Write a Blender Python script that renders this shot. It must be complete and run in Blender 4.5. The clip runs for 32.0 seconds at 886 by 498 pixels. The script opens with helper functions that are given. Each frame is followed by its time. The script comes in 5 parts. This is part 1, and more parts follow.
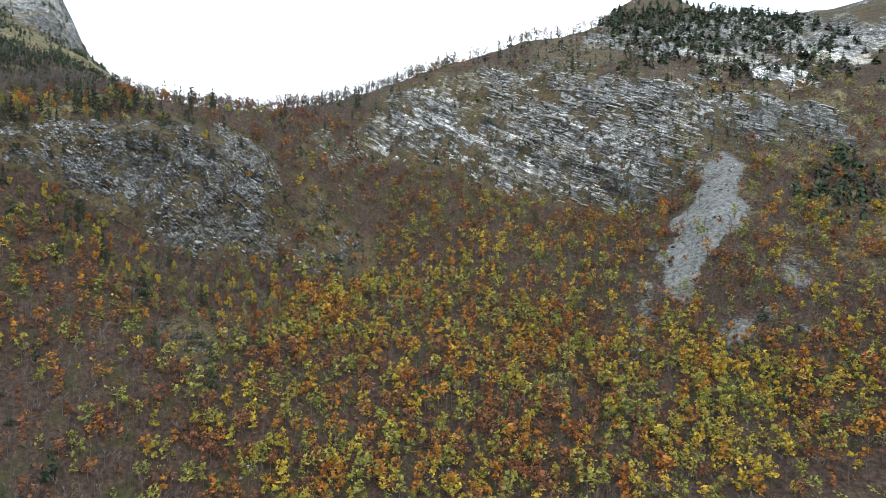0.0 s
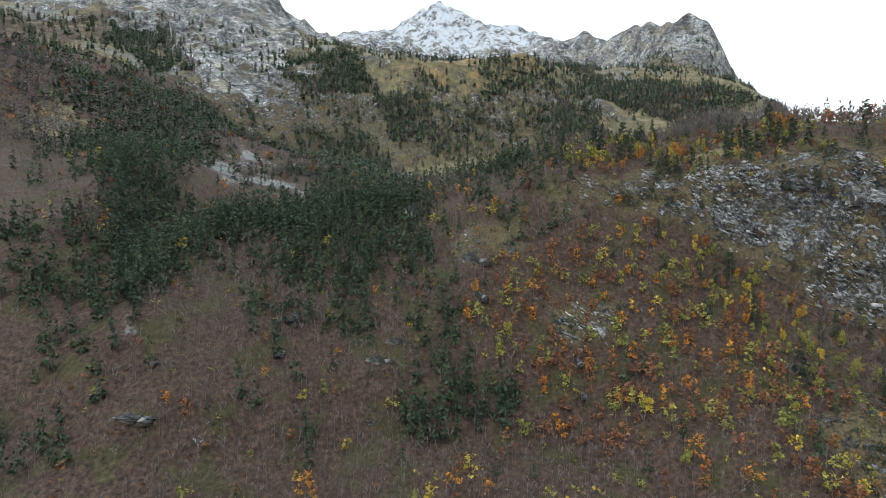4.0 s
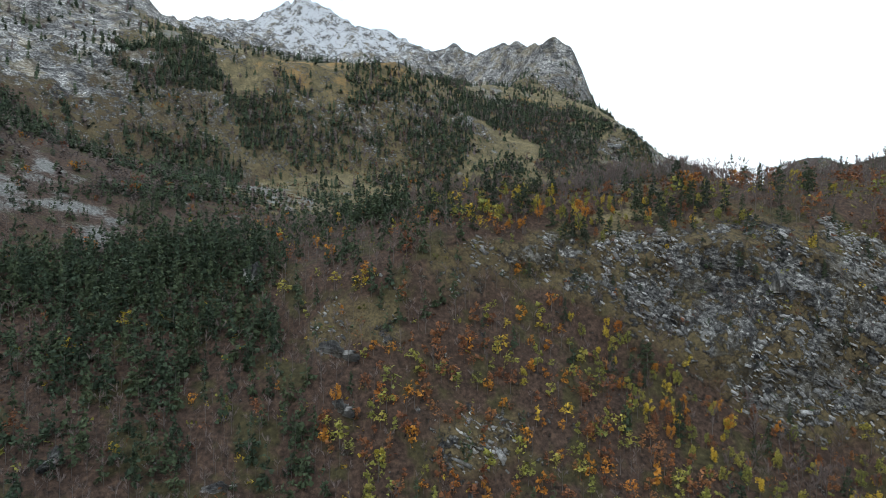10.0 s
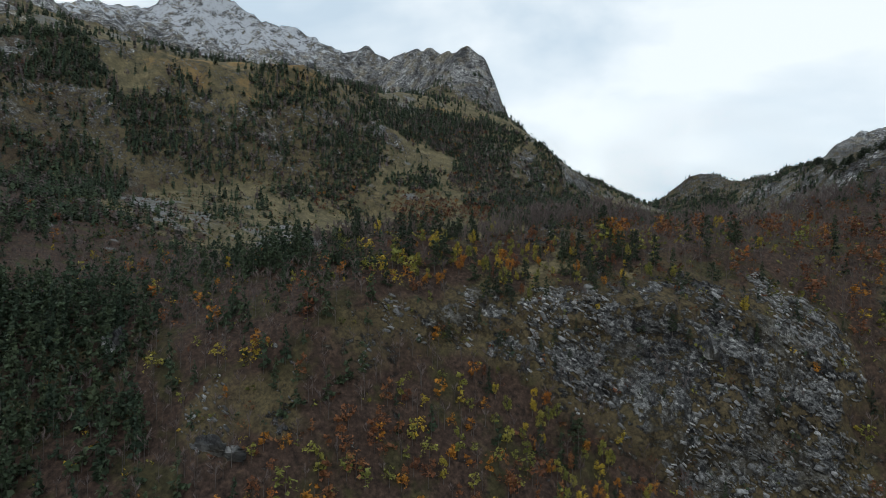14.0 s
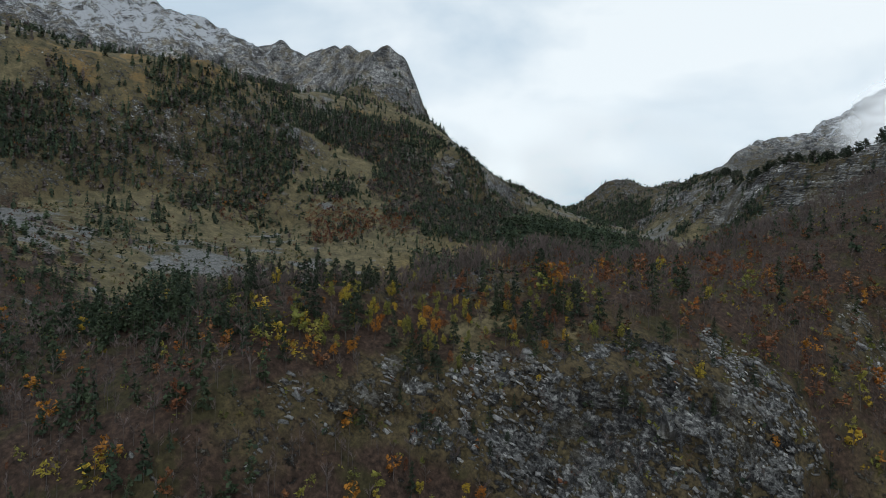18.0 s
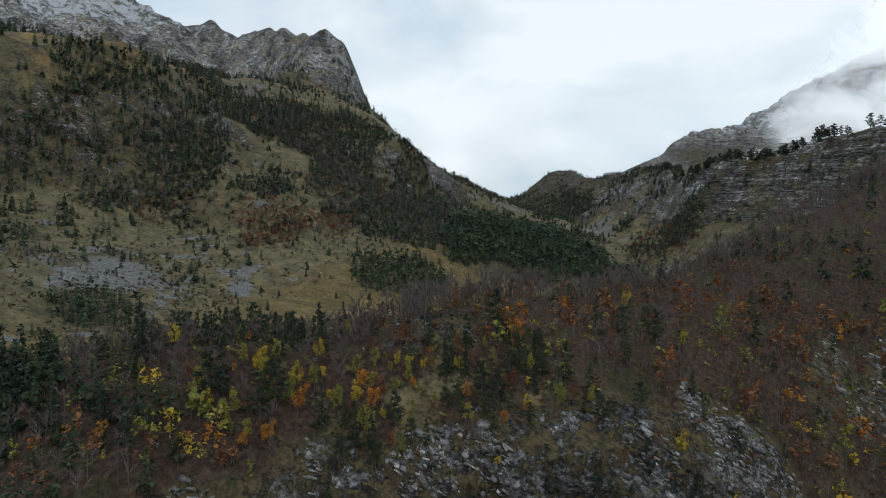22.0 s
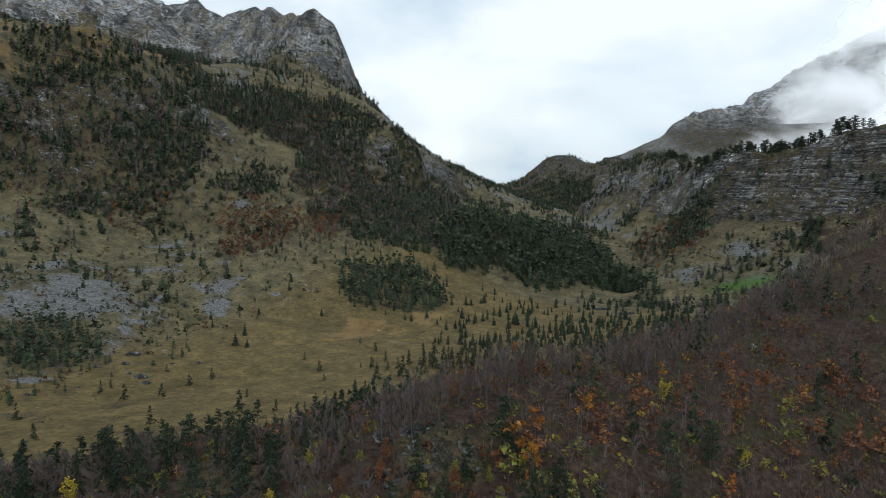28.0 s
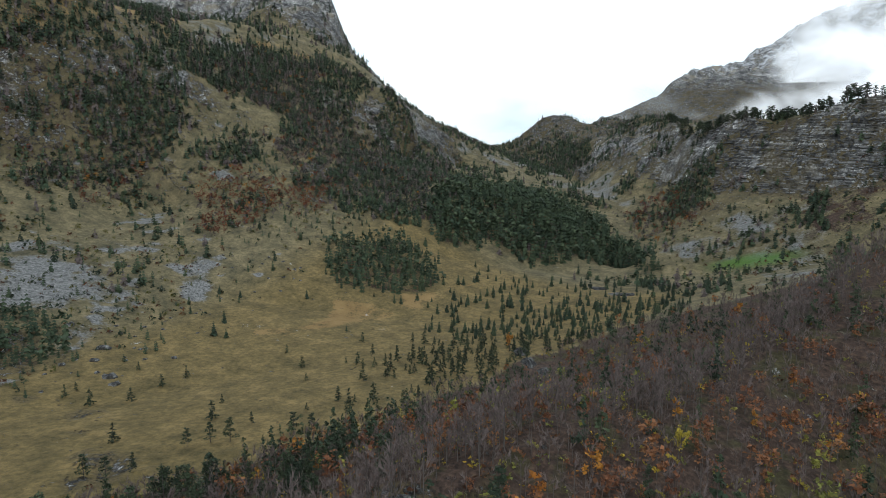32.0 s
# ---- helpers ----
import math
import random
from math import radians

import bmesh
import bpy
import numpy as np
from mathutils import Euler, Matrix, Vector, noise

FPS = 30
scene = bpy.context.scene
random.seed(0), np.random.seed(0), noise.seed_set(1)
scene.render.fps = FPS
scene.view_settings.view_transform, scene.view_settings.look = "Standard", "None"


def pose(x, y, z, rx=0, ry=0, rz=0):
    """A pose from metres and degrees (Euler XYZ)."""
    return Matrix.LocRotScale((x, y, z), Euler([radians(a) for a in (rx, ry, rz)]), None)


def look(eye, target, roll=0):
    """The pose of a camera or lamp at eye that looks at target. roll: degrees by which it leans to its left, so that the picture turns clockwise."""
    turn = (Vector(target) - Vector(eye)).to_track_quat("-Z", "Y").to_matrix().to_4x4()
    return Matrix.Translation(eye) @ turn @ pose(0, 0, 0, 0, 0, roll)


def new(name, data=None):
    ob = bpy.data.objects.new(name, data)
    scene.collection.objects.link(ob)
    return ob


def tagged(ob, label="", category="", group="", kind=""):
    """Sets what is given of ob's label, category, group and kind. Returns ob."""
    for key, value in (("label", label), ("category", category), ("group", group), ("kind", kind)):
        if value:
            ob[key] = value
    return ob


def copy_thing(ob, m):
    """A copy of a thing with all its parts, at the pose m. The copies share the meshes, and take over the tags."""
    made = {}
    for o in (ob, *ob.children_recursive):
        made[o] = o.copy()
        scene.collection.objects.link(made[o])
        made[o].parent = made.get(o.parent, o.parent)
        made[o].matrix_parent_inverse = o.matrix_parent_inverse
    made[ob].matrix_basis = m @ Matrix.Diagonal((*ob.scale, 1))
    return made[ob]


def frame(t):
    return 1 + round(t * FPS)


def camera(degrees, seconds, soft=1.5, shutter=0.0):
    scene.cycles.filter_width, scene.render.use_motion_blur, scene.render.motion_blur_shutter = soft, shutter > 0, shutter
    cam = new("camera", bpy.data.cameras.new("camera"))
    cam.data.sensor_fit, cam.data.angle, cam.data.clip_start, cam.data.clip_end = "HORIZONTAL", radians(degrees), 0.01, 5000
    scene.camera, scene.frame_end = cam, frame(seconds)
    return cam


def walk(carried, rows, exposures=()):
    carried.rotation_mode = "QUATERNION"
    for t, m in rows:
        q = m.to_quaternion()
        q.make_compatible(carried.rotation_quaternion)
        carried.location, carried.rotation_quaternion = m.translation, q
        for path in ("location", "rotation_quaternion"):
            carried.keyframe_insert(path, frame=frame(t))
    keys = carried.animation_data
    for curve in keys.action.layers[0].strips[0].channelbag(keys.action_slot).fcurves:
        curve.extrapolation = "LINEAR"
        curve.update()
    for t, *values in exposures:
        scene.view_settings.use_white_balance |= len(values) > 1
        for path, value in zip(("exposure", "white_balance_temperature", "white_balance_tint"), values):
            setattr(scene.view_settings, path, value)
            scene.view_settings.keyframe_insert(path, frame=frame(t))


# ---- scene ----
import collections
# camera and its way
cam = camera(74.2, 32.0, soft=0.5)
PATH = [
    (0.0, -0.00, 0.00, 100.00, -0.00, -2.09, 0.71),
    (0.5, -0.72, 4.78, 102.17, 3.92, -1.99, 0.79),
    (1.0, -1.85, 9.67, 104.27, 8.41, -1.85, 0.89),
    (1.5, -3.77, 14.62, 106.34, 16.14, -1.65, 1.09),
    (2.0, -6.44, 19.38, 108.59, 25.00, -1.23, 1.22),
    (2.5, -9.82, 23.55, 110.98, 35.00, -0.93, 1.38),
    (3.0, -13.71, 27.29, 113.34, 46.26, -0.57, 1.41),
    (3.5, -18.00, 30.61, 115.67, 55.84, -0.22, 1.38),
    (5.5, -35.63, 42.03, 125.24, 58.69, -0.11, 0.66),
    (6.0, -40.35, 44.94, 127.62, 58.73, -0.06, 0.54),
    (6.5, -45.12, 47.95, 129.90, 58.73, -0.01, 0.43),
    (7.0, -49.65, 51.04, 131.99, 57.88, 0.01, 0.30),
    (7.5, -53.83, 54.02, 134.04, 55.08, -0.00, 0.24),
    (8.0, -57.71, 56.96, 136.08, 52.29, -0.06, 0.18),
    (8.5, -61.32, 59.88, 138.28, 49.59, -0.08, 0.08),
    (9.0, -64.65, 62.72, 140.48, 47.16, -0.06, -0.04),
    (9.5, -67.71, 65.50, 142.68, 45.48, -0.04, -0.23),
    (10.0, -70.45, 68.20, 144.80, 44.17, -0.01, -0.33),
    (10.5, -72.96, 70.73, 147.06, 42.85, 0.05, -0.43),
    (11.0, -75.35, 73.14, 149.50, 41.54, 0.05, -0.52),
    (11.5, -77.66, 75.47, 151.87, 40.74, 0.10, -0.60),
    (12.0, -79.95, 77.72, 154.22, 39.75, 0.13, -0.66),
    (12.5, -82.13, 79.95, 156.60, 38.76, 0.15, -0.67),
    (13.0, -84.21, 82.28, 158.99, 37.74, 0.16, -0.72),
    (13.5, -86.23, 84.84, 161.38, 36.66, 0.18, -0.70),
    (14.0, -88.41, 87.78, 163.59, 35.52, 0.17, -0.71),
    (14.5, -90.78, 90.84, 165.69, 34.40, 0.19, -0.81),
    (16.5, -99.60, 104.78, 174.83, 31.55, 0.13, -0.65),
    (17.0, -101.71, 108.41, 177.16, 30.59, 0.10, -0.66),
    (17.5, -103.75, 112.05, 179.39, 29.18, 0.07, -0.58),
    (18.0, -105.69, 115.75, 181.44, 27.84, 0.01, -0.51),
    (18.5, -107.58, 119.27, 183.35, 26.58, -0.04, -0.43),
    (19.0, -109.36, 122.73, 185.33, 25.67, -0.10, -0.36),
    (19.5, -111.06, 126.24, 187.47, 25.23, -0.16, -0.31),
    (20.0, -112.72, 129.65, 189.51, 24.75, -0.20, -0.28),
    (20.5, -114.31, 133.10, 191.60, 23.56, -0.28, -0.28),
    (21.0, -115.86, 136.42, 193.73, 22.64, -0.33, -0.27),
    (21.5, -117.34, 139.65, 195.80, 22.42, -0.59, -0.19),
    (22.0, -118.70, 142.93, 197.83, 22.30, -1.38, -0.16),
    (22.5, -119.87, 146.22, 199.94, 22.21, -2.13, -0.10),
    (23.0, -121.09, 149.44, 202.01, 22.15, -2.82, -0.05),
    (23.5, -122.33, 152.60, 204.15, 22.10, -3.36, 0.00),
    (24.0, -123.59, 155.87, 206.46, 22.04, -3.43, 0.04),
    (24.5, -125.06, 159.20, 208.69, 22.02, -3.44, 0.06),
    (25.0, -126.49, 162.58, 210.70, 22.00, -3.46, 0.08),
    (25.5, -127.72, 166.03, 212.72, 22.00, -3.47, 0.10),
    (27.5, -132.41, 178.65, 221.49, 21.96, -3.59, 0.12),
    (28.0, -133.51, 181.64, 223.77, 21.90, -3.61, 0.10),
    (28.5, -134.47, 184.44, 225.97, 21.70, -3.63, 0.06),
    (29.0, -135.24, 187.20, 228.20, 21.50, -3.67, 0.06),
    (29.5, -136.16, 189.82, 230.42, 21.30, -3.84, 0.03),
    (30.0, -137.23, 192.62, 232.67, 21.20, -4.64, -0.02),
    (30.5, -138.31, 195.62, 234.89, 21.22, -6.28, -0.01),
    (31.0, -139.35, 198.88, 237.14, 21.22, -7.62, -0.01),
    (31.5, -140.30, 201.98, 238.55, 21.22, -7.62, -0.00),
    (32.0, -141.22, 204.87, 239.18, 21.24, -7.90, -0.03),
]
EXPOSURES = [(0.0, 0.5), (3.0, 0.22), (6.0, 0.82), (7.0, 0.78), (8.0, 0.6), (9.0, 0.3), (10.0, -0.02), (13.0, -0.74), (17.0, -0.9), (21.0, -0.95), (24.0, -0.76), (28.0, -0.78), (29.5, -0.76), (32.0, -0.34)]
walk(cam, [(t, pose(x, y, z, 90 + p, r, w)) for t, x, y, z, w, p, r in PATH], EXPOSURES)

# overcast daylight: a cloud sheet over a dim blue sky, and a wide, weak sun
SUN_UP, SUN_ROUND = 38.0, 150.0
world = bpy.data.worlds.new("overcast_sky")
scene.world = world
world.use_nodes = True
wn, wl = world.node_tree.nodes, world.node_tree.links
wn.clear()


def wnode(kind, **values):
    n = wn.new(kind)
    for key, value in values.items():
        n.inputs[key].default_value = value
    return n


w_sky = wn.new("ShaderNodeTexSky")
w_sky.sky_type, w_sky.sun_disc = "NISHITA", False
w_sky.sun_elevation, w_sky.sun_rotation = radians(SUN_UP), radians(SUN_ROUND)
w_co = wn.new("ShaderNodeTexCoord")
w_map = wnode("ShaderNodeMapping", Scale=(1.0, 1.0, 2.2))
w_noise = wnode("ShaderNodeTexNoise", Scale=2.3, Detail=7.0, Roughness=0.5, Distortion=0.25)
w_ramp = wn.new("ShaderNodeValToRGB")
w_ramp.color_ramp.elements[0].position, w_ramp.color_ramp.elements[0].color = 0.36, (0.58, 0.71, 0.82, 1)
w_ramp.color_ramp.elements[1].position, w_ramp.color_ramp.elements[1].color = 0.56, (0.915, 0.99, 1.03, 1)
w_blue = wn.new("ShaderNodeVectorMath")
w_blue.operation = "SCALE"
w_blue.inputs["Scale"].default_value = 0.10
w_mix = wn.new("ShaderNodeMixRGB")
w_mix.inputs[0].default_value = 0.90
w_bg = wnode("ShaderNodeBackground", Strength=1.9)
w_out = wn.new("ShaderNodeOutputWorld")
wl.new(w_co.outputs["Generated"], w_map.inputs["Vector"])
wl.new(w_map.outputs["Vector"], w_noise.inputs["Vector"])
wl.new(w_noise.outputs["Fac"], w_ramp.inputs["Fac"])
wl.new(w_sky.outputs["Color"], w_blue.inputs[0])
wl.new(w_blue.outputs["Vector"], w_mix.inputs[1])
wl.new(w_ramp.outputs["Color"], w_mix.inputs[2])
wl.new(w_mix.outputs["Color"], w_bg.inputs["Color"])
wl.new(w_bg.outputs["Background"], w_out.inputs["Surface"])

sun = new("sun", bpy.data.lights.new("sun", "SUN"))
sun.data.energy, sun.data.angle, sun.data.color = 0.7, radians(40), (0.98, 0.98, 0.96)
SUN_WAY = Vector((math.sin(radians(SUN_ROUND)) * math.cos(radians(SUN_UP)), math.cos(radians(SUN_ROUND)) * math.cos(radians(SUN_UP)), math.sin(radians(SUN_UP))))
sun.matrix_world = look(SUN_WAY * 100, (0, 0, 0))

# materials
def material(name, roughness=0.9):
    m = bpy.data.materials.new(name)
    m.use_nodes = True
    bsdf = m.node_tree.nodes["Principled BSDF"]
    bsdf.inputs["Roughness"].default_value = roughness
    bsdf.inputs["Specular IOR Level"].default_value = 0.25
    return m, m.node_tree.nodes, m.node_tree.links, bsdf


class Nodes:
    """Short hands for building node trees."""

    def __init__(self, m):
        self.n, self.l = m.node_tree.nodes, m.node_tree.links
        co = self.n.new("ShaderNodeTexCoord")
        self.place = co.outputs["Object"]

    def noise(self, scale, detail=4.0, rough=0.55, stretch=None, turn=None, warp=0.0):
        t = self.n.new("ShaderNodeTexNoise")
        t.inputs["Scale"].default_value, t.inputs["Detail"].default_value = scale, detail
        t.inputs["Roughness"].default_value, t.inputs["Distortion"].default_value = rough, warp
        src = self.place
        if stretch or turn:
            mp = self.n.new("ShaderNodeMapping")
            mp.vector_type = "TEXTURE"
            mp.inputs["Scale"].default_value = [1 / a for a in (stretch or (1, 1, 1))]
            mp.inputs["Rotation"].default_value = [radians(a) for a in (turn or (0, 0, 0))]
            self.l.new(src, mp.inputs["Vector"])
            src = mp.outputs["Vector"]
        self.l.new(src, t.inputs["Vector"])
        return t.outputs["Fac"]

    def cells(self, scale, stretch, turn, warp):
        """A grey for each block of a broken surface."""
        mp = self.n.new("ShaderNodeMapping")
        mp.vector_type = "TEXTURE"
        mp.inputs["Scale"].default_value = [1 / a for a in stretch]
        mp.inputs["Rotation"].default_value = [radians(a) for a in turn]
        nz = self.n.new("ShaderNodeTexNoise")
        nz.inputs["Scale"].default_value, nz.inputs["Detail"].default_value = scale * 1.3, 3.0
        add = self.n.new("ShaderNodeVectorMath")
        add.operation = "MULTIPLY_ADD"
        add.inputs[1].default_value = (warp / scale,) * 3
        v = self.n.new("ShaderNodeTexVoronoi")
        v.inputs["Scale"].default_value = scale
        sep = self.n.new("ShaderNodeSeparateColor")
        self.l.new(self.place, mp.inputs["Vector"])
        self.l.new(self.place, nz.inputs["Vector"])
        self.l.new(nz.outputs["Color"], add.inputs[0])
        self.l.new(mp.outputs["Vector"], add.inputs[2])
        self.l.new(add.outputs["Vector"], v.inputs["Vector"])
        self.l.new(v.outputs["Color"], sep.inputs["Color"])
        return sep.outputs["Red"]

    def ramp(self, fac, *stops):
        r = self.n.new("ShaderNodeValToRGB")
        els = r.color_ramp.elements
        while len(els) < len(stops):
            els.new(0.5)
        for e, (pos, col) in zip(els, stops):
            e.position, e.color = pos, (*col, 1) if len(col) == 3 else col
        self.l.new(fac, r.inputs["Fac"])
        return r.outputs["Color"]

    def step(self, fac, low, high):
        r = self.n.new("ShaderNodeMapRange")
        r.interpolation_type = "SMOOTHSTEP"
        r.inputs["From Min"].default_value, r.inputs["From Max"].default_value = low, high
        self.l.new(fac, r.inputs["Value"])
        return r.outputs["Result"]

    def math(self, op, a, b=None):
        m = self.n.new("ShaderNodeMath")
        m.operation = op
        for i, v in enumerate((a, b)):
            if v is None:
                continue
            if isinstance(v, (int, float)):
                m.inputs[i].default_value = v
            else:
                self.l.new(v, m.inputs[i])
        return m.outputs["Value"]

    def mix(self, fac, a, b, kind="MIX"):
        m = self.n.new("ShaderNodeMixRGB")
        m.blend_type = kind
        for i, v in enumerate((fac, a, b)):
            if isinstance(v, (int, float)):
                m.inputs[i].default_value = v
            elif isinstance(v, tuple):
                m.inputs[i].default_value = (*v, 1)
            else:
                self.l.new(v, m.inputs[i])
        return m.outputs["Color"]

    def attr(self, name, out="Fac"):
        a = self.n.new("ShaderNodeAttribute")
        a.attribute_name = name
        return a.outputs[out]

    def bump(self, height, strength, distance, bsdf):
        b = self.n.new("ShaderNodeBump")
        b.inputs["Strength"].default_value, b.inputs["Distance"].default_value = strength, distance
        self.l.new(height, b.inputs["Height"])
        self.l.new(b.outputs["Normal"], bsdf.inputs["Normal"])


def rock_colour(k, small=1.0, dip=(6, 27, 0), pale=1.0, flat=1.0):
    """Pale limestone in thin tilted beds, split into flakes and blocks, with dark joints, rust, moss and painted shade
    of hollows.
    """
    bed = k.noise(0.13 * small, 8, 0.68, (0.6 * flat, 0.6 * flat, 1.8), dip, 0.5)
    fine = k.noise(0.6 * small, 8, 0.75, (0.75 * flat, 0.75 * flat, 1.5), dip, 0.4)
    cells = k.cells(0.8 * small, (1.05 * flat, 1.05, 1.25), dip, 0.35)
    crumbs = k.cells(2.4 * small, (1.0 * flat, 1.0, 1.2), dip, 0.5)
    crack = k.noise(0.2 * small, 7, 0.66, (1.7, 1.0, 0.4), (0, 14, 0), 0.8)
    patch = k.noise(0.035 * small, 6, 0.62)
    col = k.ramp(bed, (0.36, (0.085, 0.085, 0.09)), (0.48, (0.19, 0.19, 0.19)), (0.56, (0.28, 0.28, 0.278)), (0.66, (0.38, 0.38, 0.375)))
    col = k.mix(1.0, col, k.ramp(fine, (0.40, (0.25, 0.25, 0.26)), (0.5, (0.9, 0.9, 0.9)), (0.60, (1.4, 1.4, 1.38))), "MULTIPLY")
    col = k.mix(1.0, col, k.ramp(cells, (0.0, (0.30, 0.30, 0.31)), (0.45, (0.75, 0.75, 0.75)), (0.8, (1.1, 1.1, 1.09)), (1.0, (1.42, 1.42, 1.4))), "MULTIPLY")
    col = k.mix(0.8, col, k.ramp(crumbs, (0.0, (0.45, 0.45, 0.45)), (0.6, (1.0, 1.0, 1.0)), (1.0, (1.4, 1.4, 1.38))), "MULTIPLY")
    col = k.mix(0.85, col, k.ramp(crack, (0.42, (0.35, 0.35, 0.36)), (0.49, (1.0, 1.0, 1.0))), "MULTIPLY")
    col = k.mix(k.math("MULTIPLY", k.step(patch, 0.49, 0.6), 0.5), col, k.mix(fine, (0.05, 0.042, 0.025), (0.17, 0.135, 0.075)))
    # shade of hollows put into the colour by noise; the surface isn't sunk there
    hollow_shade = k.noise(0.075 * small, 6, 0.7, (0.7, 0.7, 1.5), (4, 20, 0), 0.7)
    col = k.mix(0.8, col, k.ramp(hollow_shade, (0.40, (0.32, 0.32, 0.33)), (0.455, (1.08, 1.08, 1.07))), "MULTIPLY")
    if pale != 1.0:
        col = k.mix(1.0, col, (pale, pale, pale), "MULTIPLY")
    return col, bed, cells


def make_ground():
    m, n, l, bsdf = material("mountain_ground", 0.95)
    k = Nodes(m)
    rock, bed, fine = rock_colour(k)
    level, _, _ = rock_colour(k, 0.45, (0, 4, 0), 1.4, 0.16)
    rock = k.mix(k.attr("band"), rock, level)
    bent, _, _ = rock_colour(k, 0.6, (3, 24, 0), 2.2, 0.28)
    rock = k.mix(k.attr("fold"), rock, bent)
    ribs = k.ramp(k.noise(0.022, 8, 0.7, (1.0, 1.0, 0.4), (0, 14, 0), 0.6), (0.34, (0.6, 0.61, 0.65)), (0.48, (1.7, 1.7, 1.72)), (0.62, (3.1, 3.08, 3.05)))
    rock = k.mix(k.attr("high"), rock, k.mix(1.0, rock, ribs, "MULTIPLY"))
    big, mid, small = k.noise(0.012, 4), k.noise(0.08, 5, 0.6), k.noise(0.7, 5, 0.65)
    litter = k.ramp(small, (0.3, (0.016, 0.012, 0.01)), (0.5, (0.066, 0.042, 0.032)), (0.72, (0.145, 0.092, 0.064)))
    moss = k.ramp(small, (0.3, (0.022, 0.022, 0.011)), (0.6, (0.08, 0.068, 0.032)), (0.8, (0.17, 0.135, 0.062)))
    floor = k.mix(k.step(mid, 0.50, 0.62), litter, moss)
    grass = k.ramp(mid, (0.3, (0.105, 0.085, 0.038)), (0.5, (0.19, 0.145, 0.064)), (0.7, (0.27, 0.198, 0.09)))
    dull = k.ramp(mid, (0.3, (0.09, 0.084, 0.054)), (0.5, (0.172, 0.149, 0.088)), (0.7, (0.27, 0.222, 0.132)))
    grass = k.mix(k.attr("meadow"), dull, grass)
    grass = k.mix(0.75, grass, k.ramp(k.noise(0.35, 8, 0.75), (0.34, (0.32, 0.36, 0.30)), (0.6, (1.2, 1.13, 1.02))), "MULTIPLY")
    gold = k.ramp(mid, (0.3, (0.22, 0.14, 0.056)), (0.7, (0.32, 0.21, 0.09)))
    stones = k.noise(0.45, 8, 0.78)
    scree = k.mix(0.6, k.ramp(k.cells(0.9, (1, 1, 1), (0, 0, 0), 0.3), (0.0, (0.05, 0.05, 0.05)), (1.0, (0.32, 0.315, 0.305))), k.ramp(stones, (0.36, (0.05, 0.05, 0.05)), (0.5, (0.18, 0.185, 0.182)), (0.64, (0.38, 0.375, 0.365))))
    snow = k.ramp(small, (0.3, (0.5, 0.53, 0.58)), (0.7, (0.76, 0.78, 0.82)))
    blur = lambda name, low=0.35, high=0.65: k.step(k.math("ADD", k.attr(name), k.math("ADD", k.math("MULTIPLY", k.math("SUBTRACT", mid, 0.5), 1.1), k.math("MULTIPLY", k.math("SUBTRACT", small, 0.5), 0.8))), low, high)
    col = k.mix(blur("grass"), floor, grass)
    col = k.mix(blur("gold"), col, gold)
    col = k.mix(blur("scree"), col, scree)
    leafy = k.math("MULTIPLY", k.math("SUBTRACT", k.step(k.noise(0.055, 5, 0.6), 0.46, 0.62), 0.3), 0.3)
    ledge = k.step(k.math("SUBTRACT", k.math("ADD", k.math("MULTIPLY", k.attr("rock"), k.math("ADD", k.math("MULTIPLY", k.attr("high"), 0.5), 0.56)), k.math("MULTIPLY", k.math("SUBTRACT", k.noise(0.26, 9, 0.74, (0.9, 0.9, 1.2), (6, 27, 0)), 0.5), 2.8)), leafy), 0.40, 0.52)
    tuft = k.ramp(k.noise(0.9, 6, 0.7), (0.36, (0.045, 0.04, 0.022)), (0.5, (0.115, 0.09, 0.048)), (0.66, (0.20, 0.155, 0.075)))
    col = k.mix(k.math("MULTIPLY", k.step(k.attr("rock"), 0.15, 0.5), k.math("SUBTRACT", 0.8, k.math("MULTIPLY", k.attr("high"), 0.5))), col, tuft)
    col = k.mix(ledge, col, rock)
    snowy = k.step(k.math("ADD", k.attr("snow"), k.math("MULTIPLY", k.math("SUBTRACT", k.noise(0.035, 10, 0.8, (1, 1, 0.8), (8, 34, 0), 0.4), 0.5), 3.4)), 0.5, 0.7)
    col = k.mix(snowy, col, snow)
    col = k.mix(k.math("MULTIPLY", k.attr("green"), 0.9), col, k.mix(small, (0.05, 0.12, 0.02), (0.12, 0.24, 0.045)))
    col = k.mix(1.0, col, (0.74, 0.74, 0.74), "MULTIPLY")
    l.new(col, bsdf.inputs["Base Color"])
    rough = k.math("ADD", k.math("MULTIPLY", ledge, k.math("ADD", k.math("MULTIPLY", bed, 1.6), fine)), k.math("MULTIPLY", small, 0.45))
    k.bump(rough, 0.9, 1.3, bsdf)
    return m


def make_leaf(name, stops, spread=0.35, by_attr=False):
    """Foliage; its hue follows each tree, its lightness each leaf clump."""
    m, n, l, bsdf = material(name, 0.75)
    k = Nodes(m)
    geo = n.new("ShaderNodeNewGeometry")
    if by_attr:
        col = k.attr("tint", "Color")
    else:
        info = n.new("ShaderNodeObjectInfo")
        col = k.ramp(info.outputs["Random"], *stops)
    shade = k.ramp(geo.outputs["Random Per Island"], (0.0, (0.82 * (1 - spread),) * 3), (1.0, (0.82 * (1 + spread),) * 3))
    col = k.mix(1.0, col, shade, "MULTIPLY")
    l.new(col, bsdf.inputs["Base Color"])
    return m


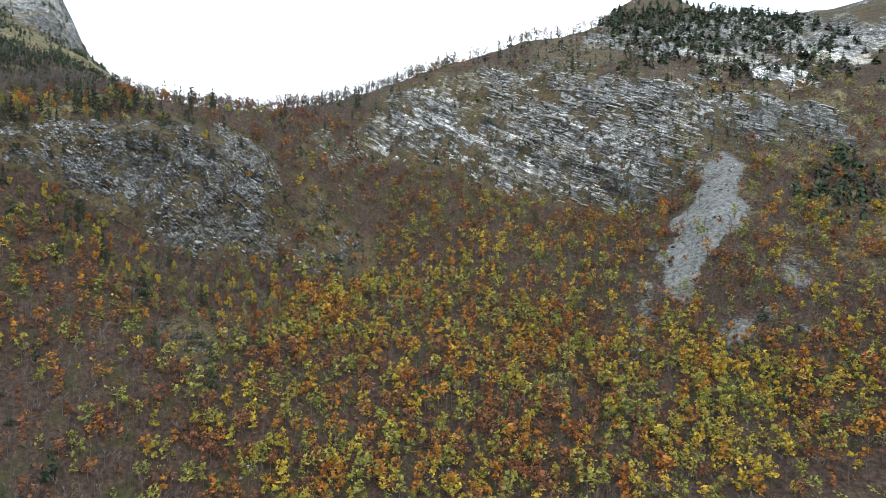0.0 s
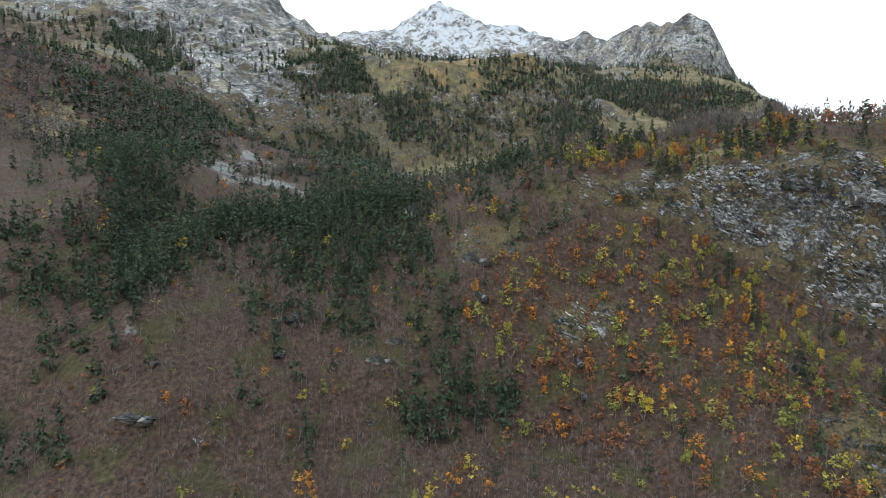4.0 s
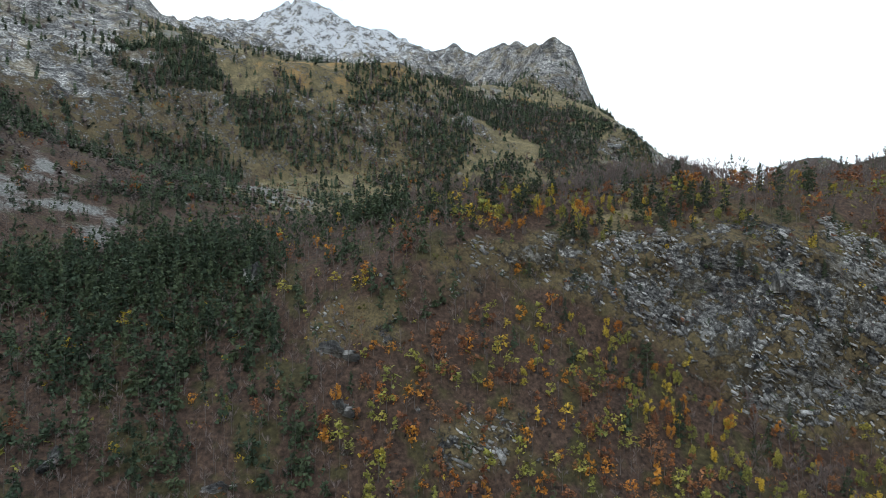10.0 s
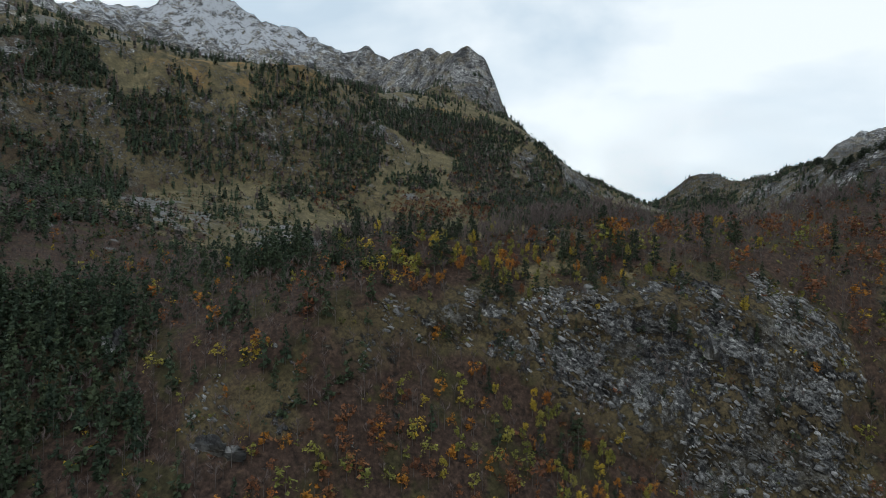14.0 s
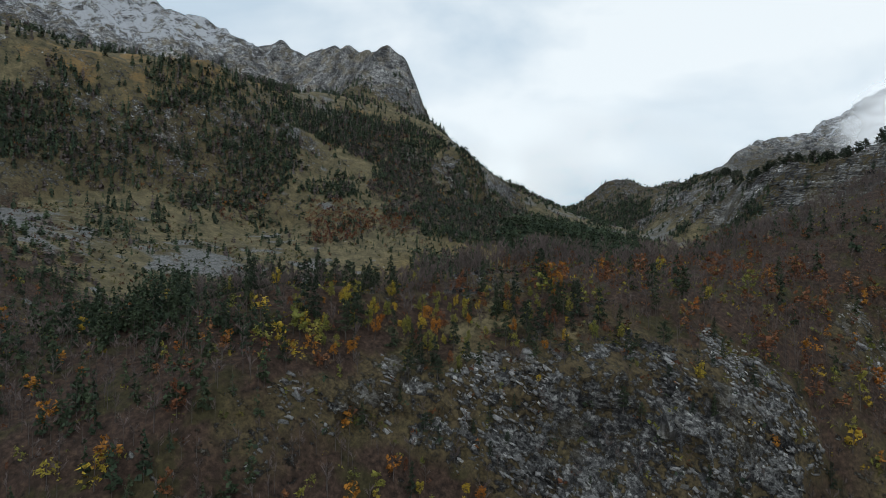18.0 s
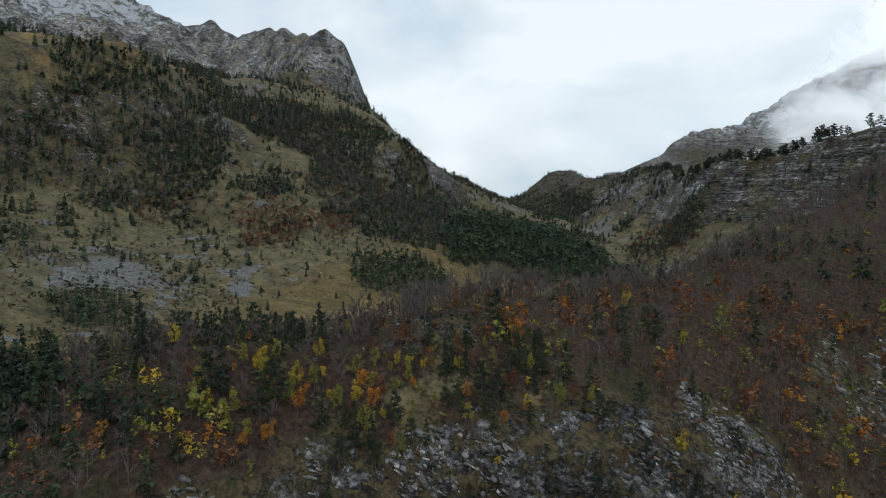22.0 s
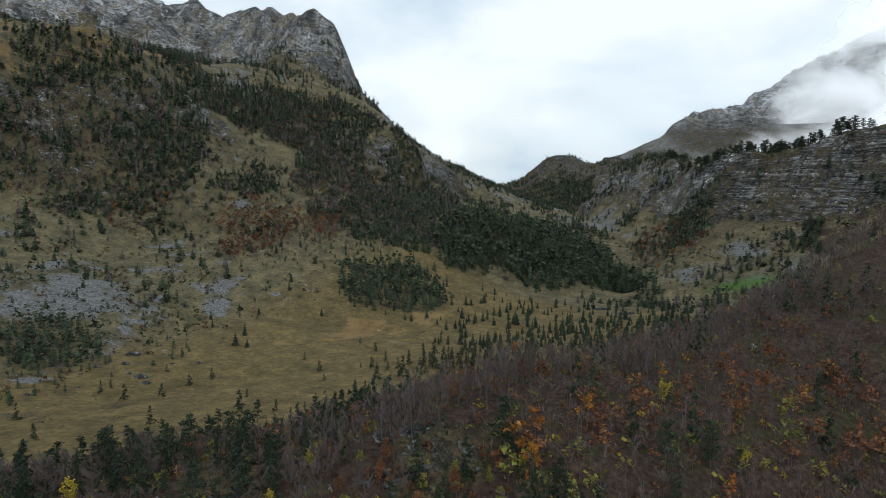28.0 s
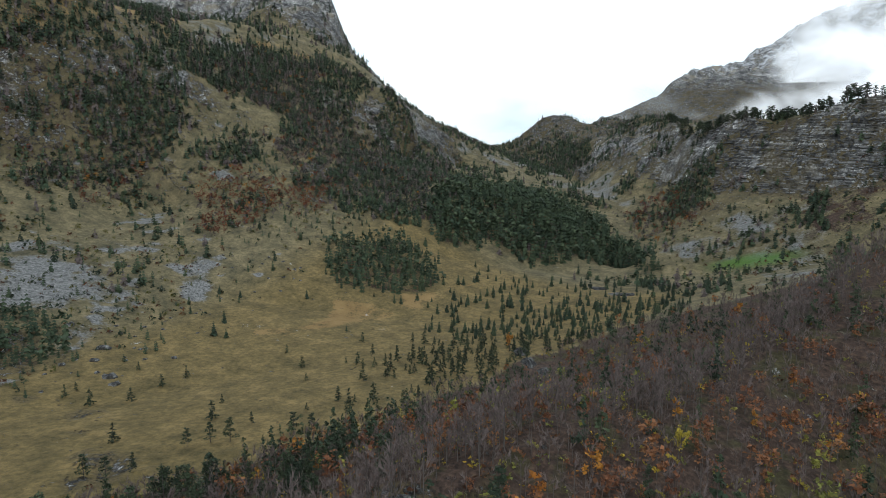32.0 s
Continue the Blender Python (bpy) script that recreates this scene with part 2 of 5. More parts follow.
def make_bark(name, dark, light):
    m, n, l, bsdf = material(name, 0.9)
    k = Nodes(m)
    col = k.ramp(k.noise(1.3, 5, 0.6, (1, 1, 0.3)), (0.3, dark), (0.7, light))
    l.new(col, bsdf.inputs["Base Color"])
    return m


def make_rock(name, tone=1.0):
    m, n, l, bsdf = material(name, 0.92)
    k = Nodes(m)
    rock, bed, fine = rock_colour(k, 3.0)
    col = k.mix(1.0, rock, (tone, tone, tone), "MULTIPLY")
    l.new(col, bsdf.inputs["Base Color"])
    k.bump(fine, 0.7, 0.3, bsdf)
    return m


def make_blocks():
    """Broken limestone: a grey of its own for each block, with fine grain, cracks and stains."""
    m, n, l, bsdf = material("broken_limestone", 0.92)
    k = Nodes(m)
    grain, stain = k.noise(1.6, 8, 0.72, (0.7, 0.7, 1.4), (6, 27, 0)), k.noise(0.12, 5, 0.6)
    col = k.mix(1.0, k.attr("tint", "Color"), k.ramp(grain, (0.36, (0.35, 0.35, 0.36)), (0.5, (0.95, 0.95, 0.95)), (0.64, (1.4, 1.4, 1.38))), "MULTIPLY")
    col = k.mix(k.math("MULTIPLY", k.step(stain, 0.5, 0.64), 0.45), col, (0.075, 0.06, 0.035))
    l.new(col, bsdf.inputs["Base Color"])
    k.bump(grain, 0.8, 0.4, bsdf)
    return m


BLOCKS = make_blocks()
GROUND = make_ground()
YELLOW = ((0.0, (0.36, 0.30, 0.045)), (0.5, (0.50, 0.37, 0.045)), (1.0, (0.58, 0.38, 0.045)))
ORANGE = ((0.0, (0.40, 0.17, 0.03)), (0.5, (0.50, 0.22, 0.03)), (1.0, (0.42, 0.14, 0.03)))
OLIVE = ((0.0, (0.17, 0.18, 0.045)), (0.5, (0.24, 0.235, 0.05)), (1.0, (0.32, 0.28, 0.06)))
RUST = ((0.0, (0.16, 0.065, 0.033)), (0.5, (0.22, 0.09, 0.04)), (1.0, (0.27, 0.125, 0.05)))
DARK = ((0.0, (0.024, 0.04, 0.024)), (0.5, (0.035, 0.053, 0.029)), (1.0, (0.052, 0.07, 0.035)))
LEAF = {"yellow": make_leaf("yellow_leaves", YELLOW), "orange": make_leaf("orange_leaves", ORANGE), "olive": make_leaf("olive_leaves", OLIVE),
        "rust": make_leaf("rust_leaves", RUST), "dark": make_leaf("dark_needles", DARK)}
DULL = make_leaf("far_foliage", (), 0.25, True)
MIXED = make_leaf("mixed_foliage", (), 0.35, True)
BARK = make_bark("grey_bark", (0.06, 0.052, 0.048), (0.14, 0.122, 0.112))
TWIG = make_bark("brown_twigs", (0.088, 0.069, 0.064), (0.20, 0.158, 0.147))
PALE_ROCK = make_rock("pale_limestone", 0.85)

# landform: crest, foot and cliff lines of the plan, joined by an even surface and roughened
def hashed(ix, iy, seed):
    h = (ix.astype(np.int64) * 374761393 + iy.astype(np.int64) * 668265263 + seed * 1442695041) & 0xFFFFFFFF
    h = ((h ^ (h >> 13)) * 1274126177) & 0xFFFFFFFF
    return ((h ^ (h >> 16)) & 0xFFFFFF) / float(0xFFFFFF)


def value_noise(x, y, seed=0):
    ix, iy = np.floor(x), np.floor(y)
    fx, fy = x - ix, y - iy
    fx, fy = fx * fx * (3 - 2 * fx), fy * fy * (3 - 2 * fy)
    a, b = hashed(ix, iy, seed), hashed(ix + 1, iy, seed)
    c, d = hashed(ix, iy + 1, seed), hashed(ix + 1, iy + 1, seed)
    return (a + (b - a) * fx) * (1 - fy) + (c + (d - c) * fx) * fy


def fbm(x, y, size, octaves=4, seed=0, gain=0.5):
    """Noise about 0, within about -1 to 1."""
    total, amp, norm = 0.0, 1.0, 0.0
    for o in range(octaves):
        total = total + amp * (2 * value_noise(x / size * 2**o + 17.3 * o, y / size * 2**o - 9.1 * o, seed + o) - 1)
        norm, amp = norm + amp, amp * gain
    return total / norm * 1.6


def ridged(x, y, size, octaves=4, seed=0):
    total, amp = 0.0, 0.5
    for o in range(octaves):
        total = total + amp * (1 - np.abs(2 * value_noise(x / size * 2**o + 5.7 * o, y / size * 2**o + 3.1 * o, seed + o) - 1))
        amp *= 0.5
    return total


def smooth(v, low, high):
    t = np.clip((v - low) / (high - low), 0, 1)
    return t * t * (3 - 2 * t)


LINES = []


def line(*points):
    """A line of the plan: places (x, y, z) joined by straight stretches."""
    LINES.append(np.array(points, float))
    return LINES[-1]


# the bowl under the start and its wooded slope
line((-248, -75, 33), (-99, -118, -49), (59, -120, -70), (257, -80, -20))
line((-121, 149, 23), (-67, 174, 3), (-2, 178, 10), (61, 160, 17), (112, 152, 18), (217, 149, 33))
line((-222, 28, 61), (-209, 73, 53), (-198, 119, 54), (-162, 179, 47), (-108, 197, 57))
line((-219, 50, 70), (-208, 99, 63), (-214, 132, 83))
line((-194, 170, 80), (-159, 202, 66), (-112, 227, 65), (-40, 251, 50), (28, 255, 54), (66, 255, 46))
line((-90, 279, 65), (-39, 304, 72), (50, 300, 81), (79, 296, 73))
# the main cliff
line((-271, 165, 124), (-245, 162, 111), (-221, 170, 108), (-211, 193, 118), (-202, 222, 125), (-186, 235, 122), (-165, 250, 103), (-138, 264, 95), (-114, 279, 83), (-95, 297, 86), (-85, 314, 103))
CLIFF_TOP = line((-287, 181, 141), (-265, 183, 140), (-234, 191, 135), (-218, 220, 152), (-202, 245, 152), (-182, 262, 149), (-139, 280, 147), (-119, 292, 146), (-101, 305, 140), (-87, 326, 135))
# hill above it, and the crest that climbs east
line((-321, 236, 153), (-283, 240, 160), (-240, 252, 171), (-216, 264, 170), (-203, 286, 169), (-189, 306, 175), (-172, 343, 177), (-142, 366, 175), (-110, 405, 183), (-95, 432, 188), (-73, 467, 205), (-44, 492, 220), (-11, 512, 237), (40, 525, 255), (73, 533, 266), (117, 554, 278), (169, 588, 300), (197, 634, 335), (262, 700, 390))
line((-162, 308, 172), (-122, 325, 166), (-104, 352, 170))
line((-79, 339, 137), (-73, 366, 164))
# meadow side of the hill
line((-322, 280, 145), (-301, 310, 143), (-278, 337, 143), (-245, 389, 143), (-220, 429, 142), (-187, 502, 141), (-155, 610, 141), (-112, 717, 148))
line((-150, 430, 160), (-110, 470, 172), (-62, 505, 182), (-20, 560, 195), (43, 620, 210))
line((-119, 620, 150), (-57, 663, 166), (25, 701, 182))
# folded cliff over the slope, and the ground to its east
line((-76, 354, 135), (-29, 369, 134), (43, 375, 118), (97, 363, 102), (135, 336, 104))
line((-49, 389, 179), (8, 447, 222), (50, 438, 219), (89, 422, 205), (128, 417, 211), (177, 397, 190), (230, 388, 179), (287, 395, 190))
line((178, 376, 151), (156, 330, 125), (122, 274, 82), (108, 235, 48), (104, 193, 35))
line((242, 319, 122), (165, 270, 85), (137, 211, 51))
line((174, 370, 151), (231, 371, 155), (287, 375, 162))
line((317, 420, 214), (372, 489, 281), (470, 540, 344))
# gorge at the west end, with its stream
line((-426, 324, 139), (-406, 226, 141), (-370, 118, 127), (-322, 60, 117), (-281, 55, 108), (-254, 55, 99), (-238, 43, 80), (-241, 9, 51))
line((-300, 70, 121), (-313, 83, 128), (-333, 107, 137), (-335, 147, 146), (-320, 182, 150), (-318, 215, 154))
line((-320, 182, 150), (-287, 196, 150))
line((-256, 87, 98), (-292, 108, 117))
line((-309, 0, 119), (-325, 37, 134), (-378, 50, 160), (-418, 76, 177), (-456, 142, 171), (-425, 212, 152))
# west flank
line((-550, 6, 220), (-504, 120, 191), (-496, 227, 179), (-558, 355, 189), (-562, 447, 184), (-579, 629, 198))
line((-416, 224, 150), (-447, 323, 148), (-452, 389, 143), (-445, 429, 144), (-443, 479, 145), (-442, 516, 151), (-390, 543, 142), (-334, 551, 137), (-297, 561, 136), (-291, 606, 139), (-264, 662, 141), (-187, 710, 140))
line((-385, 369, 135), (-337, 431, 134), (-295, 504, 137), (-250, 586, 133))
line((-506, 122, 192), (-542, 151, 211), (-580, 187, 219))
line((-679, -13, 302), (-624, 58, 261), (-722, 122, 288), (-741, 254, 219), (-707, 316, 216), (-708, 401, 215), (-708, 508, 240), (-657, 601, 246), (-595, 681, 258), (-585, 818, 302))
line((-502, 692, 215), (-412, 755, 199), (-368, 803, 206))
line((-1217, -62, 530), (-1047, 112, 464), (-980, 250, 430))
line((-906, 356, 408), (-901, 435, 431), (-862, 496, 422), (-794, 572, 411), (-777, 623, 427), (-758, 676, 432), (-751, 732, 424), (-766, 830, 431), (-768, 957, 453), (-703, 1034, 438), (-657, 1079, 423))
line((-1705, -7, 762), (-1460, 59, 651), (-1463, 310, 840), (-1405, 430, 770), (-1397, 461, 647), (-1469, 531, 595), (-1726, 640, 696))
SNOW_CREST = line((-2000, 500, 800), (-1901, 702, 789), (-1877, 778, 808), (-1847, 855, 834), (-1818, 937, 839), (-1778, 995, 862), (-1742, 1035, 895), (-1668, 1094, 922), (-1626, 1153, 900), (-1603, 1181, 850), (-1540, 1223, 831), (-1477, 1264, 806), (-1420, 1297, 776), (-1396, 1311, 735), (-1311, 1301, 721), (-1238, 1297, 724), (-1156, 1303, 686), (-1073, 1300, 665), (-1010, 1281, 669), (-950, 1272, 641), (-897, 1257, 642), (-860, 1249, 644), (-829, 1261, 622), (-798, 1271, 581), (-780, 1278, 518), (-745, 1290, 420), (-700, 1330, 340))
line((-1450, 900, 520), (-1250, 1050, 500), (-1060, 1130, 480), (-930, 1160, 490))
line((-471, 1152, 235), (-519, 911, 242))
line((-800, 1240, 540), (-750, 1235, 481), (-655, 1129, 416), (-581, 1075, 373), (-527, 1030, 336), (-517, 1028, 322), (-469, 1001, 264), (-415, 960, 218))
# dark wooded spur and the valley head
line((-371, 797, 204), (-343, 830, 206), (-307, 848, 203), (-257, 859, 179), (-219, 864, 153), (-183, 817, 132))
line((-329, 706, 155), (-252, 752, 142), (-182, 757, 135))
line((-172, 756, 136), (-168, 884, 158), (-209, 1022, 187), (-259, 1127, 205), (-342, 1363, 229), (-505, 1545, 260), (-714, 1734, 292), (-662, 1848, 293), (-572, 1853, 301))
line((-510, 1679, 299), (-465, 1685, 346), (-428, 1689, 369), (-380, 1713, 354), (-357, 1808, 338), (-198, 1724, 348), (-149, 1515, 339))
line((-411, 2142, 361), (-325, 2259, 411), (-220, 2370, 474), (-137, 2454, 548), (-11, 2574, 598), (72, 2669, 604), (119, 2766, 661), (315, 2787, 771), (447, 2806, 848), (702, 2767, 964))
line((-749, 1923, 239), (-560, 2026, 239), (-472, 2219, 243), (-434, 2477, 253), (-702, 2697, 233), (-978, 2226, 243), (-1253, 1894, 328))
line((-303, 2933, 264), (102, 2985, 304), (603, 2966, 402))
line((-20, 1220, 256), (155, 1135, 282), (121, 1520, 270), (-29, 1869, 293), (-201, 2076, 304), (-330, 1978, 295), (302, 1914, 321), (404, 2322, 404))
# banded cliff on the east side
line((-210, 1445, 334), (-139, 1217, 310), (-113, 1051, 280), (-73, 1007, 292), (-8, 953, 291), (41, 911, 300), (157, 844, 315))
line((-151, 1070, 214), (-107, 945, 206), (-64, 912, 215), (-19, 882, 211), (41, 844, 227), (137, 781, 237))
line((-148, 767, 139), (-99, 763, 148), (-57, 753, 158), (66, 721, 185))
line((-1, 1040, 301), (114, 960, 314), (238, 923, 330))

X0, X1, Y0, Y1 = -2420.0, 900.0, -300.0, 3000.0


def solve_surface():
    """An even surface through the lines, worked out from coarse to fine."""
    z = None
    for cell, rounds in ((160, 400), (80, 300), (40, 200), (20, 160), (10, 120), (5, 90)):
        nx, ny = int((X1 - X0) / cell) + 1, int((Y1 - Y0) / cell) + 1
        total, count = np.zeros((ny, nx)), np.zeros((ny, nx))
        for pts in LINES:
            for a, b in zip(pts[:-1], pts[1:]):
                steps = max(2, int(np.hypot(*(b - a)[:2]) / cell * 2.5))
                p = a + (b - a) * np.linspace(0, 1, steps)[:, None]
                i = np.clip(np.rint((p[:, 0] - X0) / cell).astype(int), 0, nx - 1)
                j = np.clip(np.rint((p[:, 1] - Y0) / cell).astype(int), 0, ny - 1)
                np.add.at(total, (j, i), p[:, 2])
                np.add.at(count, (j, i), 1)
        fixed = count > 0
        level = total / np.maximum(count, 1)
        if z is None:
            z = np.full((ny, nx), 250.0)
        else:
            ys, xs = np.linspace(0, z.shape[0] - 1, ny), np.linspace(0, z.shape[1] - 1, nx)
            z = np.array([np.interp(xs, np.arange(z.shape[1]), row) for row in z])
            z = np.array([np.interp(ys, np.arange(z.shape[0]), col) for col in z.T]).T
        for _ in range(rounds):
            z[fixed] = level[fixed]
            p = np.pad(z, 1, mode="edge")
            z = 0.25 * (p[:-2, 1:-1] + p[2:, 1:-1] + p[1:-1, :-2] + p[1:-1, 2:])
        z[fixed] = level[fixed]
    for _ in range(2):
        p = np.pad(z, 1, mode="edge")
        z = 0.4 * z + 0.15 * (p[:-2, 1:-1] + p[2:, 1:-1] + p[1:-1, :-2] + p[1:-1, 2:])
    return z


SURFACE = solve_surface()


def sample(field, x, y, cell=5.0):
    u = np.clip((x - X0) / cell, 0, field.shape[1] - 1.001)
    v = np.clip((y - Y0) / cell, 0, field.shape[0] - 1.001)
    i, j = u.astype(int), v.astype(int)
    fu, fv = u - i, v - j
    return (field[j, i] * (1 - fu) + field[j, i + 1] * fu) * (1 - fv) + (field[j + 1, i] * (1 - fu) + field[j + 1, i + 1] * fu) * fv


GRAD_Y, GRAD_X = np.gradient(SURFACE, 5.0)
STEEP = np.hypot(GRAD_X, GRAD_Y)


def oval(x, y, cx, cy, rx, ry, turn=0.0, edge=0.35, seed=3, rough=0.35):
    """1 inside an uneven oval of the plan, 0 outside."""
    c, s = math.cos(radians(turn)), math.sin(radians(turn))
    u, v = ((x - cx) * c + (y - cy) * s) / rx, (-(x - cx) * s + (y - cy) * c) / ry
    d = np.hypot(u, v) + rough * fbm(x, y, 0.7 * (rx + ry), 4, seed)
    return 1 - smooth(d, 1 - edge, 1 + edge)


def grass_zone(x, y):
    """The stony foot of the west flank."""
    return smooth(-x, 400, 440) * (1 - smooth(-x, 640, 760)) * smooth(y, 200, 280) * (1 - smooth(y, 700, 800))


def blots(x, y, spots, seed, size=70, ragged=0.45, edge=0.22):
    """The thickest of several uneven ovals (x, y, half length, half width, turn, strength)."""
    u, v = fbm(x, y, size, 4, seed), fbm(x, y, size * 0.35, 3, seed + 5)
    out = np.zeros_like(np.asarray(x, float))
    for cx, cy, rx, ry, turn, strength in spots:
        c, s = math.cos(radians(turn)), math.sin(radians(turn))
        d = np.hypot(((x - cx) * c + (y - cy) * s) / rx, (-(x - cx) * s + (y - cy) * c) / ry)
        out = np.maximum(out, strength * (1 - smooth(d + ragged * u + 0.25 * v, 1 - edge, 1 + edge)))
    return out


PATCHES = collections.defaultdict(list)


def patch(kind, amount, soft, *corners):
    """A stretch of the plan with one cover, as a ring of corners with a soft, ragged edge."""
    PATCHES[kind].append((amount, soft, np.array(corners, float)))


def zone(kind, x, y):
    """How far a place lies in the patches of a kind, 0 to their amount."""
    x, y = np.asarray(x, float), np.asarray(y, float)
    out = np.zeros(x.shape)
    for amount, soft, ring in PATCHES[kind]:
        wide = 5 * soft
        near = (x > ring[:, 0].min() - wide) & (x < ring[:, 0].max() + wide) & (y > ring[:, 1].min() - wide) & (y < ring[:, 1].max() + wide)
        if not near.any():
            continue
        px, py = x[near], y[near]
        px, py = px + 2.2 * soft * fbm(px, py, 5 * soft, 4, 181), py + 2.2 * soft * fbm(px, py, 5 * soft, 4, 182)
        away, inside = np.full(px.shape, 1e9), np.zeros(px.shape, bool)
        for (ax, ay), (bx, by) in zip(ring, np.roll(ring, -1, 0)):
            f = np.clip(((px - ax) * (bx - ax) + (py - ay) * (by - ay)) / max(1e-6, (bx - ax) ** 2 + (by - ay) ** 2), 0, 1)
            away = np.minimum(away, np.hypot(px - ax - f * (bx - ax), py - ay - f * (by - ay)))
            if ay != by:
                inside ^= ((ay > py) != (by > py)) & (px < (bx - ax) * (py - ay) / (by - ay) + ax)
        out[near] = np.maximum(out[near], amount * smooth(np.where(inside, away, -away), -soft, soft))
    return out


patch("dark", 0.85, 14, (-743, 423), (-787, 450), (-792, 476), (-783, 501), (-754, 532), (-735, 590), (-690, 655), (-696, 741), (-653, 706), (-619, 660), (-602, 656), (-621, 610), (-616, 557), (-691, 551), (-719, 516), (-734, 459))
patch("conifer", 1, 13, (-746, 424), (-787, 450), (-792, 476), (-781, 498), (-771, 490), (-766, 455), (-739, 431))
patch("conifer", 1, 14, (-786, 509), (-803, 522), (-807, 540), (-784, 530))
patch("conifer", 0.8, 15, (-782, 567), (-766, 613), (-734, 676), (-709, 673), (-733, 613), (-762, 565))
patch("conifer", 1, 15, (-730, 702), (-704, 757), (-703, 717))
patch("conifer", 0.7, 14, (-709, 536), (-693, 582), (-685, 651), (-669, 715), (-630, 679), (-668, 635), (-679, 572))
patch("dark", 1, 15, (-707, 781), (-702, 879), (-670, 999), (-400, 902), (-436, 764), (-490, 719), (-567, 730), (-581, 794), (-649, 760))
patch("conifer", 0.6, 17, (-686, 779), (-680, 879), (-648, 1002), (-598, 1057), (-593, 948), (-610, 814), (-653, 766))
patch("conifer", 0.8, 14, (-598, 664), (-592, 739), (-580, 800), (-563, 864), (-559, 745), (-563, 659))
patch("conifer", 0.85, 17, (-579, 1043), (-528, 1129), (-390, 876), (-411, 811), (-531, 992))
patch("grass", 0.6, 14, (-671, 722), (-644, 755), (-591, 801), (-589, 736), (-605, 667), (-636, 688))
patch("gold", 0.8, 24, (-1439, 1065), (-1400, 1141), (-1285, 1203), (-1254, 1183), (-764, 637), (-779, 599))
patch("gold", 0.7, 18, (-752, 828), (-732, 982), (-686, 1023), (-700, 938), (-730, 856))
patch("crag", 1, 13, (-529, 715), (-521, 768), (-472, 743), (-479, 702), (-506, 689))
patch("crag", 1.2, 24, (-966, 1216), (-770, 1274), (-771, 1156), (-854, 1150))
patch("scree", 0.5, 10, (-663, 376), (-666, 423), (-598, 413), (-541, 370), (-552, 324))
patch("scree", 0.55, 9, (-538, 459), (-496, 478), (-475, 446), (-496, 402))
patch("rust", 1, 11, (-570, 639), (-559, 686), (-516, 705), (-463, 735), (-446, 673), (-480, 621), (-518, 605))
patch("rust", 0.8, 11, (-635, 567), (-627, 613), (-598, 616), (-605, 565))
patch("dark", 0.6, 13, (-742, 553), (-760, 596), (-749, 648), (-703, 680), (-673, 716), (-640, 694), (-623, 641), (-604, 644), (-632, 582), (-708, 529))
patch("grass", 0.6, 13, (-669, 725), (-664, 757), (-638, 722), (-600, 777), (-575, 811), (-598, 714), (-601, 658), (-630, 683))
patch("grass", 0.9, 10, (-668, 504), (-610, 547), (-550, 610), (-470, 600), (-473, 567), (-532, 515), (-554, 433))
patch("conifer", 0.6, 11, (-442, 733), (-427, 799), (-394, 805), (-360, 771), (-368, 727), (-398, 710), (-429, 708))
patch("grove", 1, 12, (-364, 782), (-382, 887), (-286, 991), (-209, 908), (-161, 833), (-163, 779), (-209, 800), (-260, 764), (-310, 735), (-343, 726))
patch("grove", 1, 9, (-411, 617), (-404, 653), (-377, 694), (-315, 654), (-307, 617), (-320, 593), (-362, 587), (-387, 587))
patch("grove", 0.8, 7, (-488, 392), (-480, 406), (-464, 425), (-430, 420), (-415, 398), (-437, 377), (-454, 371))
patch("scree", 0.85, 9, (-460, 501), (-475, 547), (-457, 555), (-443, 534), (-440, 506))
patch("scree", 0.55, 8, (-532, 419), (-509, 472), (-458, 498), (-455, 480), (-489, 432), (-506, 404))
patch("scree", 0.35, 7, (-464, 421), (-460, 457), (-438, 446), (-420, 405), (-449, 410))
patch("gold", 0.8, 8, (-371, 476), (-361, 516), (-357, 553), (-311, 595), (-306, 631), (-283, 665), (-296, 604), (-321, 556), (-337, 506), (-354, 470))
patch("scree", 0.42, 10, (-138, 835), (-79, 863), (-9, 834), (-59, 469), (-75, 456), (-85, 774), (-133, 802))
patch("conifer", 0.9, 14, (-158, 997), (-135, 1034), (-99, 969), (-106, 941), (-140, 929))
patch("rust", 0.7, 14, (-200, 957), (-155, 1017), (-110, 925), (-133, 868), (-182, 889))
patch("conifer", 1, 4, (-21, 848), (-9, 862), (-7, 821), (-20, 794), (-30, 804))
patch("conifer", 0.5, 23, (-475, 1535), (-428, 1533), (-334, 1433), (-328, 1362), (-363, 1237))
patch("crag", 1, 26, (-487, 1609), (-348, 1598), (-372, 1507))
patch("crag", 1.2, 22, (-894, 1255), (-816, 1263), (-720, 1201), (-732, 1109), (-871, 1162), (-955, 1238))
patch("conifer", 0.9, 14, (-740, 599), (-758, 622), (-746, 667), (-722, 654))
patch("conifer", 0.9, 21, (-1236, 1170), (-1155, 1199), (-731, 790), (-722, 722))
patch("conifer", 0.85, 13, (-692, 617), (-673, 716), (-642, 697), (-672, 630))
patch("conifer", 0.85, 10, (-658, 94), (-782, 177), (-754, 203), (-509, 137), (-437, 129), (-408, 136), (-415, 95), (-558, 74), (-647, 44))
patch("scree", 0.5, 8, (-591, 153), (-555, 164), (-482, 172), (-452, 197), (-419, 176), (-415, 142), (-433, 115), (-516, 142))
patch("scree", 0.6, 13, (-741, 400), (-717, 436), (-578, 371), (-526, 313), (-719, 380))
